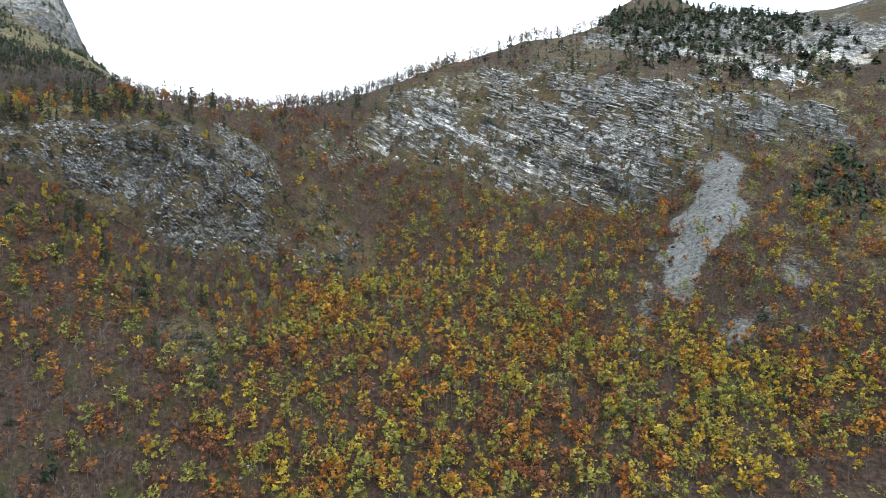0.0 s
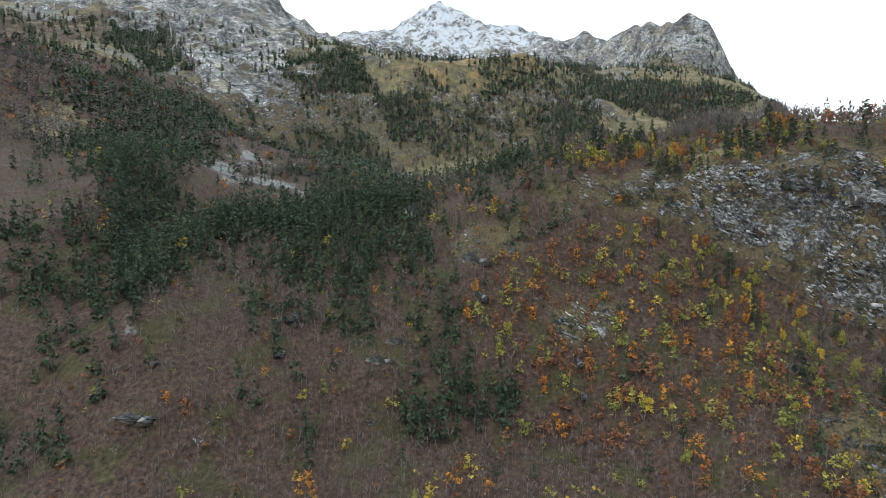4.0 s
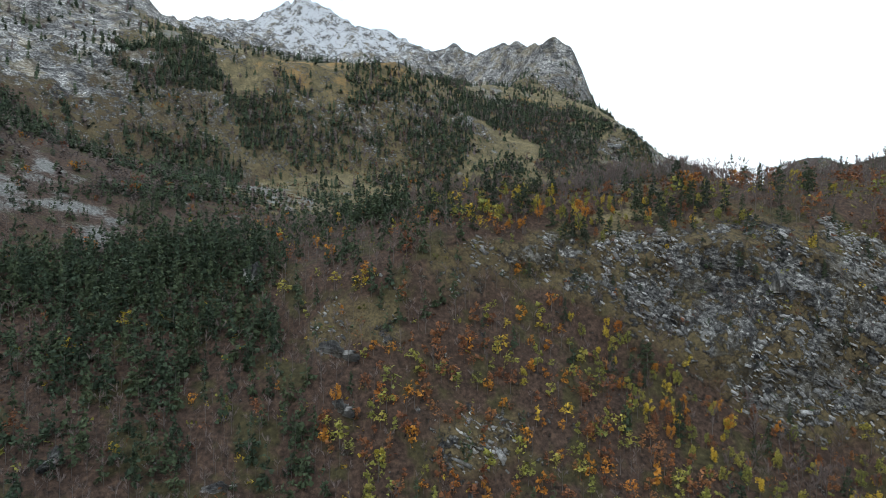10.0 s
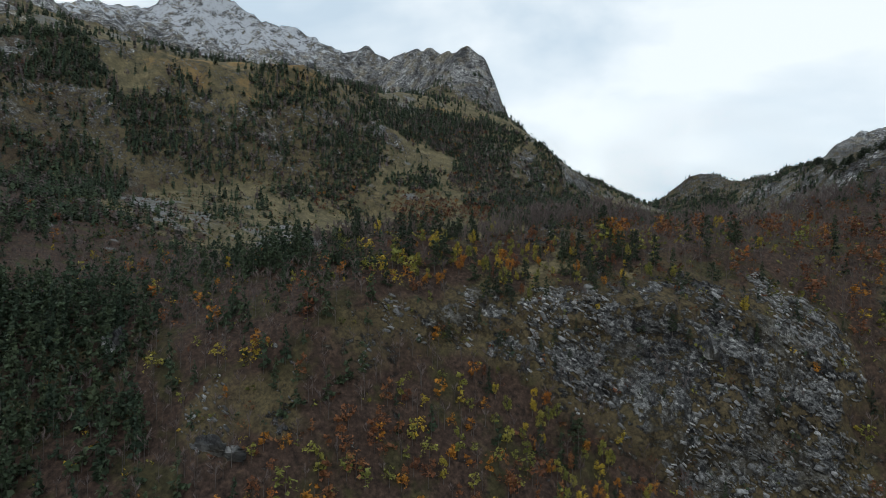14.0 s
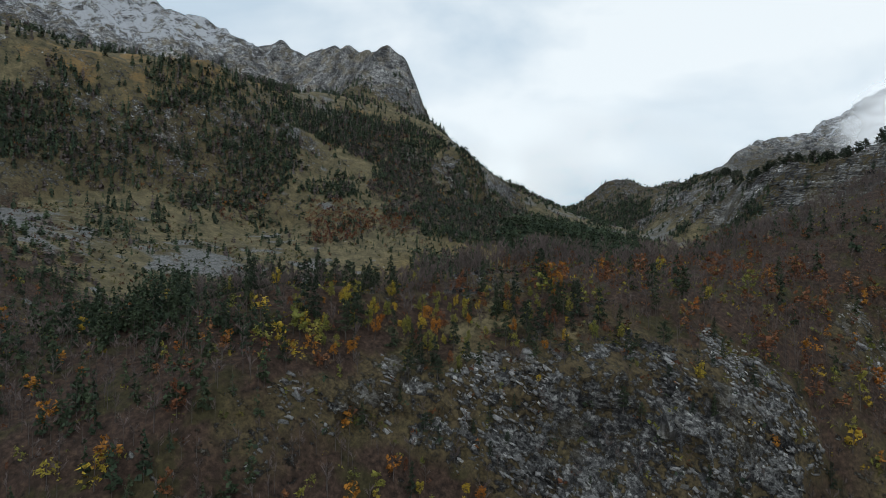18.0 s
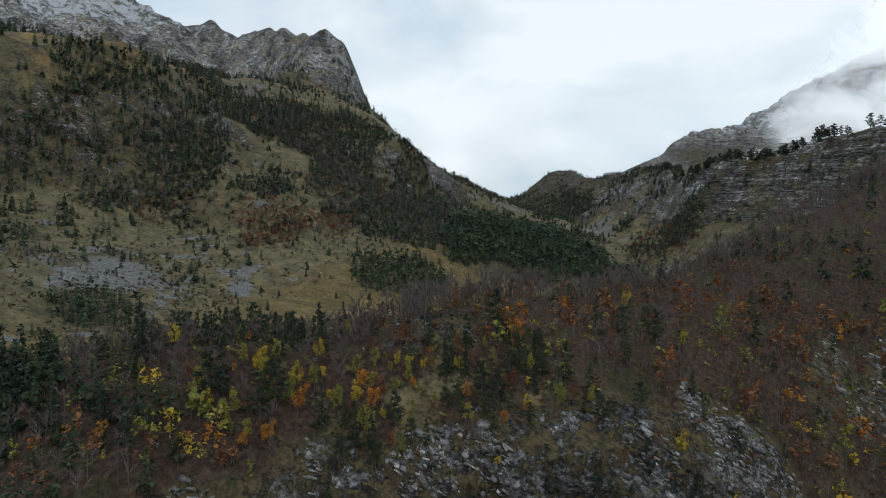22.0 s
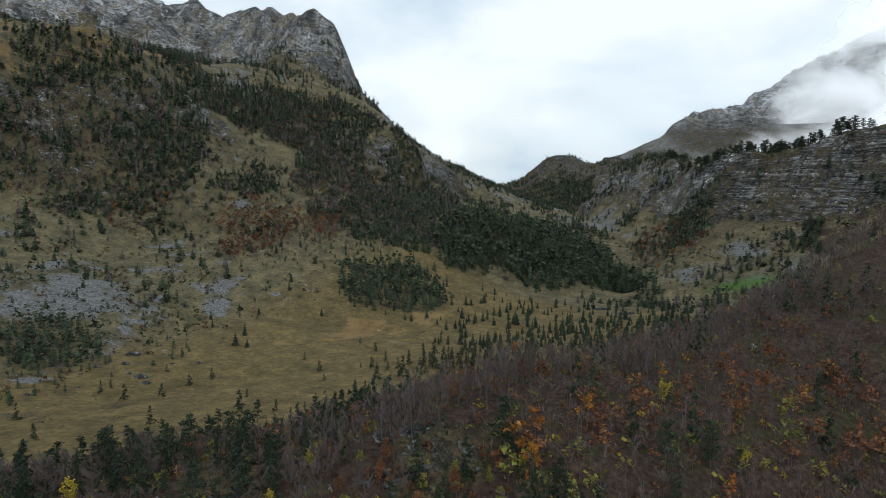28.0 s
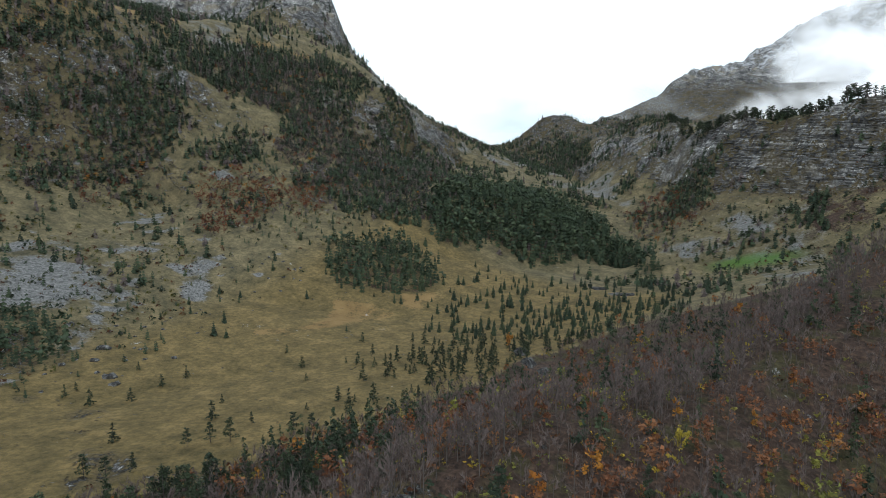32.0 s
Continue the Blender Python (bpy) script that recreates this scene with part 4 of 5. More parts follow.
def spruce_shape(seed, leaves, wide=0.17, clump=0.085, boughs=26, bottom=0.1):
    """A slender conifer one high: trunk, and boughs of many small needle clumps, thick near the trunk and ragged outside."""
    g = np.random.default_rng(seed)
    wood = [tube((0, 0, -0.05), (0, 0, 0.95), 0.014, 0.003, 3)]
    up = bottom + (0.97 - bottom) * np.sort(g.uniform(0, 1, boughs)) ** 1.05
    turn, reach = g.uniform(0, 6.283, boughs), wide * ((1 - up) ** 0.75 + 0.05) * g.uniform(0.6, 1.25, boughs)
    k = g.integers(0, boughs, leaves)
    f = g.uniform(0.1, 1, leaves) ** 0.8
    p = np.stack([np.cos(turn[k]) * reach[k] * f, np.sin(turn[k]) * reach[k] * f, up[k] - 0.32 * reach[k] * f], 1)
    p += g.normal(0, 0.016, (leaves, 3)) * (1, 1, 0.8)
    p = np.concatenate([p, np.stack([g.normal(0, 0.008, 6), g.normal(0, 0.008, 6), np.linspace(0.86, 0.99, 6)], 1)])
    return join(wood), scraps(p, clump * (1.12 - 0.6 * p[:, 2]), g, 0.1)


def pine_shape(seed, leaves):
    """A mountain pine one high: short bare trunk and broad, dark, layered cushions."""
    g = np.random.default_rng(seed)
    wood, centres = [tube((0, 0, -0.05), (0.03, 0, 0.55), 0.02, 0.013), tube((0.03, 0, 0.55), (0, 0, 0.93), 0.013, 0.003, 3)], []
    for k in range(12):
        a, up = k * 2.4 + g.uniform(-0.4, 0.4), 0.24 + 0.062 * k
        reach = 0.25 * (1.08 - up) * g.uniform(0.5, 1.1) + 0.02
        c = np.array([math.cos(a) * reach, math.sin(a) * reach, up])
        wood.append(tube((0.02, 0, up - 0.05), c, 0.007, 0.003, 3))
        p = g.normal(size=(leaves // 12, 3))
        p *= g.uniform(0.3, 1, (len(p), 1)) / np.linalg.norm(p, axis=1)[:, None]
        centres.append(c + p * (0.14 * (1.3 - up) + 0.03, 0.14 * (1.3 - up) + 0.03, 0.06))
    return join(wood), scraps(np.concatenate(centres), 0.058, g, 0.4)


def bush_shape(seed, leaves):
    g = np.random.default_rng(seed)
    p = g.normal(size=(leaves, 3))
    p *= g.uniform(0.5, 1, (leaves, 1)) / np.linalg.norm(p, axis=1)[:, None]
    p = np.abs(p) * (0, 0, 1) + p * (1, 1, 0)
    p = p * (0.55, 0.55, 0.75) + g.normal(0, 0.12, (1, 3)) * (1, 1, 0) + (0, 0, 0.12)
    return scraps(p, 0.34, g, 0.2)


def as_mesh(name, verts, tris, mat, tint=None):
    me = bpy.data.meshes.new(name)
    verts, tris = np.asarray(verts, np.float32), np.asarray(tris, np.int32)
    me.vertices.add(len(verts))
    me.vertices.foreach_set("co", verts.ravel())
    me.loops.add(tris.size)
    me.loops.foreach_set("vertex_index", tris.ravel())
    me.polygons.add(len(tris))
    me.polygons.foreach_set("loop_start", np.arange(0, tris.size, 3, dtype=np.int32))
    if tint is not None:
        me.attributes.new("tint", "FLOAT_COLOR", "POINT").data.foreach_set("color", np.concatenate([tint, np.ones((len(tint), 1))], 1).astype(np.float32).ravel())
    me.update()
    me.materials.append(mat)
    return me


def strewn(shape, x, y, z, size, wide=None, g=rng):
    """Many copies of one shape in one array of places and triangles."""
    verts, tris = shape
    n = len(x)
    a = g.uniform(0, 6.283, n)
    c, s = np.cos(a)[:, None], np.sin(a)[:, None]
    w = (size if wide is None else wide)[:, None]
    px = (verts[None, :, 0] * c - verts[None, :, 1] * s) * w + x[:, None]
    py = (verts[None, :, 0] * s + verts[None, :, 1] * c) * w + y[:, None]
    pz = verts[None, :, 2] * size[:, None] + z[:, None]
    out = np.stack([px, py, pz], -1).reshape(-1, 3)
    idx = (tris[None] + (np.arange(n) * len(verts))[:, None, None]).reshape(-1, 3)
    return out, idx, np.repeat(np.arange(n), len(verts))


def wood_stuff(name, label, category, shapes, x, y, size, mat, tints=None, wide=None):
    """A wood of many trees as one object; shapes are shared out in turn."""
    z = height(x, y)
    parts, base, cols = [], 0, []
    for k, shape in enumerate(shapes):
        pick = np.arange(k, len(x), len(shapes))
        if not len(pick):
            continue
        v, t, own = strewn(shape, x[pick], y[pick], z[pick], size[pick], None if wide is None else wide[pick])
        parts.append((v, t))
        if tints is not None:
            cols.append(tints[pick][own])
    v, t = join(parts)
    ob = new(name, as_mesh(name, v, t, mat, np.concatenate(cols) if cols else None))
    return tagged(ob, label, category, kind="stuff")


def scatter(x0, x1, y0, y1, gap, g=rng):
    x, y = np.meshgrid(np.arange(x0, x1, gap), np.arange(y0, y1, gap))
    x, y = x.ravel(), y.ravel()
    return x + g.uniform(-0.48, 0.48, len(x)) * gap, y + g.uniform(-0.48, 0.48, len(x)) * gap


def palette(stops, n, g=rng):
    cols = np.array([c for _, c in stops])
    f = g.uniform(0, len(cols) - 1, n)
    i = np.minimum(f.astype(int), len(cols) - 2)
    return cols[i] + (cols[i + 1] - cols[i]) * (f - i)[:, None]


# what grows where, in shares of leafy colours, bare trees and conifers
def growth(x, y):
    z, steep, rock, scree, grass, gold, snow = covers(x, y)
    n1, n2 = fbm(x, y, 60, 3, 71), fbm(x, y, 25, 3, 72)
    wooded = (1 - smooth(rock, 0.25, 0.9) * 0.3) * (1 - 0.85 * smooth(scree, 0.2, 0.6))
    meadow = smooth(grass, 0.4, 0.6) * (1 - zone("brow", x, y))
    heights = smooth(x, 50, 100) * smooth(y - 0.15 * x, 400, 440)
    wooded = wooded * (1 - 0.7 * heights)
    east_bowl = smooth(x, -150, -60) * (1 - smooth(y - 0.1 * x, 370, 400))
    hill = smooth(y + 0.35 * x, 165, 195) * (1 - east_bowl)
    brow, firs = zone("brow", x, y), zone("firs", x, y)
    ridge = np.clip(1.5 * firs, 0, 1)
    west = smooth(-x, 400, 440) * (1 - ridge)
    fir = np.clip(0.025 - 0.02 * east_bowl + 0.22 * smooth(-x, 195, 230) * smooth(n2, -0.3, 0.4) + 0.92 * firs + 0.10 * hill * smooth(n2, -0.2, 0.5) + 0.24 * brow + 0.5 * heights + 0.4 * smooth(rock, 0.3, 0.7) * (1 - heights) + 0.55 * west * smooth(n1, -0.15, 0.25), 0, 0.95)
    bright = np.clip(0.8 * east_bowl * smooth(y, 140, 190) + 0.85 * zone("bright", x, y) + 1.1 * brow + 0.5 * zone("red", x, y) + 0.05 + 0.14 * n2 + 0.12 * hill * smooth(y, 280, 320), 0.03, 0.88)
    bright = bright * (1 - smooth(y + 0.5 * x, 270, 330) * 0.5) * (1 - 0.5 * smooth(rock, 0.4, 0.8))
    bright = bright * (1 - 0.6 * smooth(y, 285, 320) * (1 - smooth(y, 335, 365)) * smooth(x, -165, -135) * (1 - smooth(x, -50, -10)))
    wooded = wooded * (1 - oval(x, y, -201, 481, 32, 9, -64, 0.3, 130, 0.2)) * (1 - 0.8 * oval(x, y, -189, 303, 12, 9, 60, 0.3, 131, 0.2))
    return wooded * (1 - meadow), fir, bright * (1 - fir), east_bowl, hill, meadow, rock


# single trees, built once for each look and copied
def part(name, shape, mat, parent, label=""):
    ob = new(name, as_mesh(name, *shape, mat))
    ob.parent = parent
    if label:
        ob["label"] = label
    return ob


def model(name, label, category, group, shape, leaf, bark, crown="crown"):
    top = tagged(new(name), label, category, group)
    part("trunk", shape[0], bark, top)
    part(crown, shape[1], leaf, top)
    return top


MODELS = {}
for look_name, leaf, text in (("yellow", "yellow", "bright yellow autumn broadleaf tree on a mountain slope"), ("orange", "orange", "orange autumn beech tree on a mountain slope"),
                              ("olive", "olive", "olive green autumn broadleaf tree on a slope"), ("rust", "rust", "rust brown autumn beech tree among bare trees")):
    MODELS[look_name] = [model("broadleaf_tree", text, "tree", "autumn broadleaf trees", leafy_shape(100 + 7 * k + len(leaf), 520, 0.66 + 0.12 * k, 8, 0.2, 0.052), LEAF[leaf], BARK) for k in range(3)]
MODELS["bare"] = [model("bare_tree", "leafless grey-brown beech tree with fine twigs", "tree", "bare beech trees", bare_shape(140 + k, 400, 0.0034, 8), TWIG, BARK, "crown") for k in range(3)]
MODELS["fir"] = [model("fir_tree", "dark green fir tree with drooping boughs", "tree", "fir trees", spruce_shape(150 + k, 480, 0.18 + 0.025 * k, 0.06, 40), LEAF["dark"], BARK) for k in range(3)]
MODELS["pine"] = [model("pine_tree", "dark green mountain pine with flat cushions of needles", "tree", "pine trees", pine_shape(160 + k, 480), LEAF["dark"], BARK) for k in range(2)]
USED = {}


def plant(kind, x, y, size, wide=1.0, z=None):
    """A single tree of that look, standing on the ground; the first of each model is the model itself."""
    k = USED.get(kind, 0)
    USED[kind] = k + 1
    mould = MODELS[kind][k % len(MODELS[kind])]
    z = float(height(np.array([x]), np.array([y]))[0]) if z is None else z
    m = pose(x, y, z, 0, 0, (k * 137.5) % 360) @ Matrix.Diagonal((size * wide, size * wide, size, 1))
    if k < len(MODELS[kind]):
        mould.matrix_basis = m
        return mould
    saved = mould.matrix_basis.copy()
    mould.matrix_basis = Matrix()
    ob = copy_thing(mould, m)
    mould.matrix_basis = saved
    return ob


# trees that stand out
for kind, x, y, size in (("yellow", 50, 304, 16), ("orange", -4, 191, 17), ("orange", 2, 184, 13), ("orange", -81, 279, 15), ("orange", -212, 169, 12), ("yellow", -195, 172, 12),
                         ("orange", -166, 253, 12), ("yellow", -151, 194, 15), ("fir", -201, 97, 14), ("yellow", -205, 269, 11), ("fir", -213, 231, 14), ("orange", -162, 303, 14),
                         ("yellow", -118, 327, 12), ("yellow", -235, 117, 8), ("fir", -233, 230, 16), ("fir", -97, 366, 17), ("orange", -106, 389, 9), ("yellow", -118, 295, 12),
                         ("yellow", -136, 346, 13), ("fir", -238, 242, 14), ("pine", -221, 315, 13), ("pine", -249, 329, 12), ("pine", -307, 288, 15), ("pine", -297, 282, 11),
                         ("pine", -309, 325, 13), ("pine", -302, 327, 11), ("pine", -296, 354, 11), ("pine", -291, 360, 12), ("pine", -284, 362, 14), ("pine", -266, 375, 13), ("pine", -261, 379, 11), ("orange", -220, 509, 16), ("yellow", -146, 261, 11)):
    plant(kind, x, y, 0.68 * size)

# the woods within reach of the flight
tx, ty = scatter(-480, 300, -20, 640, 3.4)
wooded, fir, bright, east_bowl, hill, meadow, rock_here = growth(tx, ty)
seen = np.where(tx > -120, ty > 150 + 0.12 * tx, ty > 5) & ~((tx > 10) & (ty > 470 + 0.9 * tx)) & (tx < 290)
close = ((tx > -400) & (tx < -50) & (ty > 50) & (ty < 440)) | ((tx > -150) & (tx < 200) & (ty > 150) & (ty < 400))
keep = (rng.uniform(0, 1, len(tx)) < wooded * np.where(close, 0.9, 0.4)) & seen
tx, ty, fir, bright, east_bowl, hill, rock_here = (v[keep] for v in (tx, ty, fir, bright, east_bowl, hill, rock_here))
dice = rng.uniform(0, 1, len(tx))
is_fir, is_bright = dice < fir, (dice >= fir) & (dice < fir + bright)
is_bare = ~(is_fir | is_bright)
near = (tx > -270) & (tx < -70) & (ty > 240) & (ty < 345)
size_of = lambda n, low, high: rng.uniform(low, high, n)
small = 1 - 0.38 * smooth(rock_here, 0.2, 0.8)


def single_out(mask, kinds, low, high, most):
    """Plants up to that many of the trees in the near stretch singly, and returns the mask of the rest."""
    pick = np.where(mask & near)[0][:most]
    ground = height(tx[pick], ty[pick])
    for i, z in zip(pick, ground):
        kind = kinds[int(rng.integers(0, len(kinds)))]
        plant(kind, float(tx[i]), float(ty[i]), float(rng.uniform(low, high) * small[i]), z=float(z))
    rest = mask.copy()
    rest[pick] = False
    return rest


is_fir = single_out(is_fir, ("fir", "fir", "pine"), 6, 13, 220)
is_bright = single_out(is_bright, ("yellow", "olive", "olive", "rust", "olive", "orange"), 3.5, 8, 290)
is_bare = single_out(is_bare, ("bare",), 5.5, 10, 290)

fx, fy = tx[is_fir], ty[is_fir]
wood_stuff("fir_wood", "dense dark green conifer wood on the ridge", "wood", [spruce_shape(200 + k, 92, 0.17 + 0.02 * k, 0.115, 22)[1] for k in range(5)], fx, fy, (size_of(len(fx), 5.5, 13) + 3.5 * zone("firs", fx, fy)) * small[is_fir], MIXED, palette(DARK, len(fx)) * 1.25)
wood_stuff("fir_trunks", "grey conifer trunks in the ridge wood", "wood", [spruce_shape(200, 3)[0]], fx, fy, size_of(len(fx), 7, 9), BARK)

bx, by = tx[is_bright], ty[is_bright]
kind_dice = rng.uniform(0, 1, len(bx)) + 0.25 * fbm(bx, by, 45, 3, 75) - 0.22 * hill[is_bright] + 0.12 * zone("brow", bx, by) - 0.6 * zone("red", bx, by) - 0.10 * zone("bright", bx, by) - 0.20 * smooth(by, 285, 330) - 0.15 * smooth(-bx, 20, 110)
tints = np.where((kind_dice < 0.22)[:, None], palette(RUST, len(bx)), np.where((kind_dice < 0.42 - 0.12 * hill[is_bright])[:, None], palette(ORANGE, len(bx)) * 0.85, np.where((kind_dice < 0.72)[:, None], palette(OLIVE, len(bx)), palette(YELLOW, len(bx)) * 0.85)))
bsize = (4.0 + 5.5 * rng.uniform(0, 1, len(bx)) ** 1.5 + 1.2 * east_bowl[is_bright]) * small[is_bright]
shapes = [leafy_shape(220 + k, 78, 0.85 + 0.12 * k, 6, 0.15, 0.12) for k in range(5)]
wood_stuff("broadleaf_wood", "autumn broadleaf wood in yellow, orange and olive", "wood", [s[1] for s in shapes], bx, by, bsize, MIXED, tints)
wood_stuff("broadleaf_trunks", "thin grey trunks of the autumn wood", "wood", [tube((0, 0, -0.05), (0.02, 0.01, 0.8), 0.018, 0.005, 3)], bx, by, bsize, BARK)

cx, cy = tx[is_bare], ty[is_bare]
csize = size_of(len(cx), 5, 9.5) * small[is_bare]
shapes = [bare_shape(240 + k, 72, 0.0078, 3) for k in range(6)]
wood_stuff("bare_wood_twigs", "bare brown beech wood with fine twigs", "wood", [s[1] for s in shapes], cx, cy, csize, TWIG)
wood_stuff("bare_wood_trunks", "grey trunks and limbs of the bare beech wood", "wood", [s[0] for s in shapes], cx, cy, csize, BARK)

# low scrub between the trees
sx, sy = scatter(-400, 290, 20, 520, 3.6)
wooded, fir, bright, east_bowl, hill, meadow, rock_here = growth(sx, sy)
keep = (rng.uniform(0, 1, len(sx)) < wooded * (0.22 + 0.6 * east_bowl + (0.1 + 0.35 * (sy < 345)) * hill) * (1 - fir)) & np.where(sx > -120, sy > 150, sy > 20) & ~((sx > 10) & (sy > 470))
sx, sy, bright, east_bowl = sx[keep], sy[keep], bright[keep], east_bowl[keep]
mixd = rng.uniform(0, 1, len(sx)) + 0.3 * fbm(sx, sy, 40, 3, 76)
tints = np.where((mixd < 0.55 - 0.35 * east_bowl)[:, None], palette(RUST, len(sx)) * 0.75, np.where((mixd < 0.85)[:, None], palette(OLIVE, len(sx)) * 0.8, palette(YELLOW, len(sx)) * 0.7))
wood_stuff("scrub", "low autumn scrub in olive, yellow and rust", "shrubs", [bush_shape(260 + k, 9) for k in range(4)], sx, sy, size_of(len(sx), 1.2, 3.4), MIXED, tints)

# young conifers on the meadow, thicker towards its far end; the nearest singly
yx, yy = scatter(-440, -120, 300, 700, 7)
thick = 0.05 + 0.22 * smooth(yy + 0.5 * yx, 375, 440) + 0.85 * blots(yx, yy, ((-215, 525, 100, 50, 62, 1),), 110, 40) - 0.25 * zone("gold", yx, yy)
keep = (covers(yx, yy)[4] > 0.6) & (rng.uniform(0, 1, len(yx)) < thick)
yx, yy = yx[keep], yy[keep]
order = np.argsort(np.hypot(yx + 144, yy - 207))
yx, yy = yx[order], yy[order]
yz = height(yx, yy)
for x, y, z in zip(yx[:150], yy[:150], yz[:150]):
    plant("fir", float(x), float(y), float(rng.uniform(3.5, 9.5)), 1.35, float(z))
wood_stuff("young_conifers", "young dark conifers strewn over the meadow", "trees", [fir_shape(350 + k, 8, 7, 0.25 + 0.02 * k, 0.8, 0.06, True)[1] for k in range(4)], yx[150:], yy[150:], size_of(len(yx) - 150, 3.5, 9.5), MIXED, palette(DARK, len(yx) - 150))

# far conifers in clumps on the flank, with gaps of rock and grass between
def dome_of(x, y):
    return smooth(-x, 440, 480) * (1 - smooth(y, 230, 280)) * (1 - smooth(-x, 760, 850))


ROUND = [leafy_shape(360 + k, 21, 1.25, leaf=0.27)[1] for k in range(3)]
FAR_FIR = [fir_shape(300 + k, 6, 5, 0.27 + 0.03 * k, 1.0, 0.06, True)[1] for k in range(5)] + ROUND[:1]
fx, fy = scatter(-1100, 320, -60, 1750, 4.7)
z, steep, rock, scree, grass, gold, snow = covers(fx, fy)
clump = fbm(fx, fy, 40, 4, 81)
share = 1.7 * zone("conifer", fx, fy) * smooth(clump, -0.8, -0.3) + zone("dark", fx, fy) * (0.25 + 0.65 * smooth(clump, -0.1, 0.3))
share = share + 0.045 * smooth(-(fx + 430), 0, 30) + 0.3 * dome_of(fx, fy) * smooth(clump, -0.1, 0.3) + 0.16 * smooth(-(fx + 430), 0, 30) * smooth(clump, 0.15, 0.5)
share = share + smooth(fy + 0.5 * fx, 560, 640) * smooth(fx + 560, 0, 60) * (0.05 + 0.35 * smooth(clump, 0.1, 0.5))
share = share + 0.4 * blots(fx, fy, ((-414, 1530, 120, 70, 111, 1), (-200, 1233, 230, 60, 113, 0.6)), 112, 60) * smooth(clump, -0.1, 0.4) + 0.35 * blots(fx, fy, ((269, 500, 160, 90, 161, 1), (219, 317, 40, 18, 57, 1.6)), 113, 30)
share = share * (1 - 0.35 * np.clip(rock, 0, 1)) * (1 - 0.8 * smooth(gold, 0.3, 0.6)) * (1 - 0.75 * smooth(scree, 0.3, 0.7)) * (1 - smooth(z, 520, 590))
inner = (fx > -480) & (fx < 150) & (fy < 640) & (covers(fx, fy)[4] < 0.5)
keep = (rng.uniform(0, 1, len(fx)) < share) & ~inner & ~((fx > -470) & (fx < -100) & (fy > 280) & (fy < 640))
fx, fy = fx[keep], fy[keep]
wood_stuff("far_conifers", "clumps of dark conifers on the far slopes", "wood", FAR_FIR, fx, fy, np.where(fx < -640, size_of(len(fx), 8, 18), size_of(len(fx), 5, 12)), DULL, np.where((rng.uniform(0, 1, len(fx)) < 0.16)[:, None], np.array([[0.12, 0.096, 0.09]]), palette(DARK, len(fx)) * rng.uniform(0.7, 1.6, (len(fx), 1))), size_of(len(fx), 7, 13))
# dense groves: on the meadow, the dark spur, belts in the gorge and on the west side
gx, gy = scatter(-500, 0, 350, 1050, 5.0)
keep = rng.uniform(0, 1, len(gx)) < zone("grove", gx, gy)
gx, gy = gx[keep], gy[keep]
qx, qy = scatter(-700, -400, 220, 760, 6.5)
keep = rng.uniform(0, 1, len(qx)) < (0.05 + 0.3 * smooth(fbm(qx, qy, 60, 4, 119), 0.0, 0.5)) * (1 - 0.8 * zone("gold", qx, qy)) * (1 - zone("scree", qx, qy))
qx, qy = qx[keep], qy[keep]
wood_stuff("slope_conifers", "small dark conifers dotted over the grassy flank", "trees", [fir_shape(390 + k, 6, 5, 0.27, 0.9, 0.06, True)[1] for k in range(3)], qx, qy, size_of(len(qx), 2.5, 7.5), DULL, palette(DARK, len(qx)) * 1.3)
wood_stuff("conifer_groves", "dense dark conifer groves beside the meadow", "wood", [fir_shape(310 + k, 6, 6, 0.24, 0.9, 0.08, True)[1] for k in range(3)] + ROUND[:1], gx, gy, np.where(gy > 720, size_of(len(gx), 7, 20), size_of(len(gx), 6, 14)), DULL, palette(DARK, len(gx)) * 1.3)
# leafless and rusty woods on the west side
gx, gy = scatter(-1000, -80, -60, 1150, 5.6)
z, steep, rock, scree, grass, gold, snow = covers(gx, gy)
rusty = zone("rust", gx, gy)
dome = dome_of(gx, gy)
thick = np.maximum(np.maximum(zone("bare", gx, gy), 0.95 * zone("dark", gx, gy)), np.maximum(0.95 * rusty, 0.6 * dome * smooth(fbm(gx, gy, 50, 3, 97), -0.4, 0.2)))
keep = rng.uniform(0, 1, len(gx)) < thick * (1 - smooth(scree, 0.2, 0.5)) * (1 - 0.5 * np.clip(rock, 0, 1) * (rusty < 0.3))
gx, gy, rusty = gx[keep], gy[keep], rusty[keep]
dice = rng.uniform(0, 1, len(gx))
tints = np.where((dice < 0.04)[:, None], palette(ORANGE, len(gx)) * 0.6, np.where((dice < 0.12 + 0.7 * rusty)[:, None], palette(RUST, len(gx)) * np.where(rusty > 0.3, 0.72, 0.65)[:, None] * np.array([[1.0, 0.8, 0.9]]), np.array([[0.105, 0.085, 0.082]]) * rng.uniform(0.45, 1.5, (len(gx), 1))))
wood_stuff("west_broadleaf_wood", "grey-brown and rusty leafless wood on the west slope", "wood", [leafy_shape(330 + k, 42, 1.1, leaf=0.12)[1] for k in range(3)], gx, gy, size_of(len(gx), 6, 11), DULL, tints)
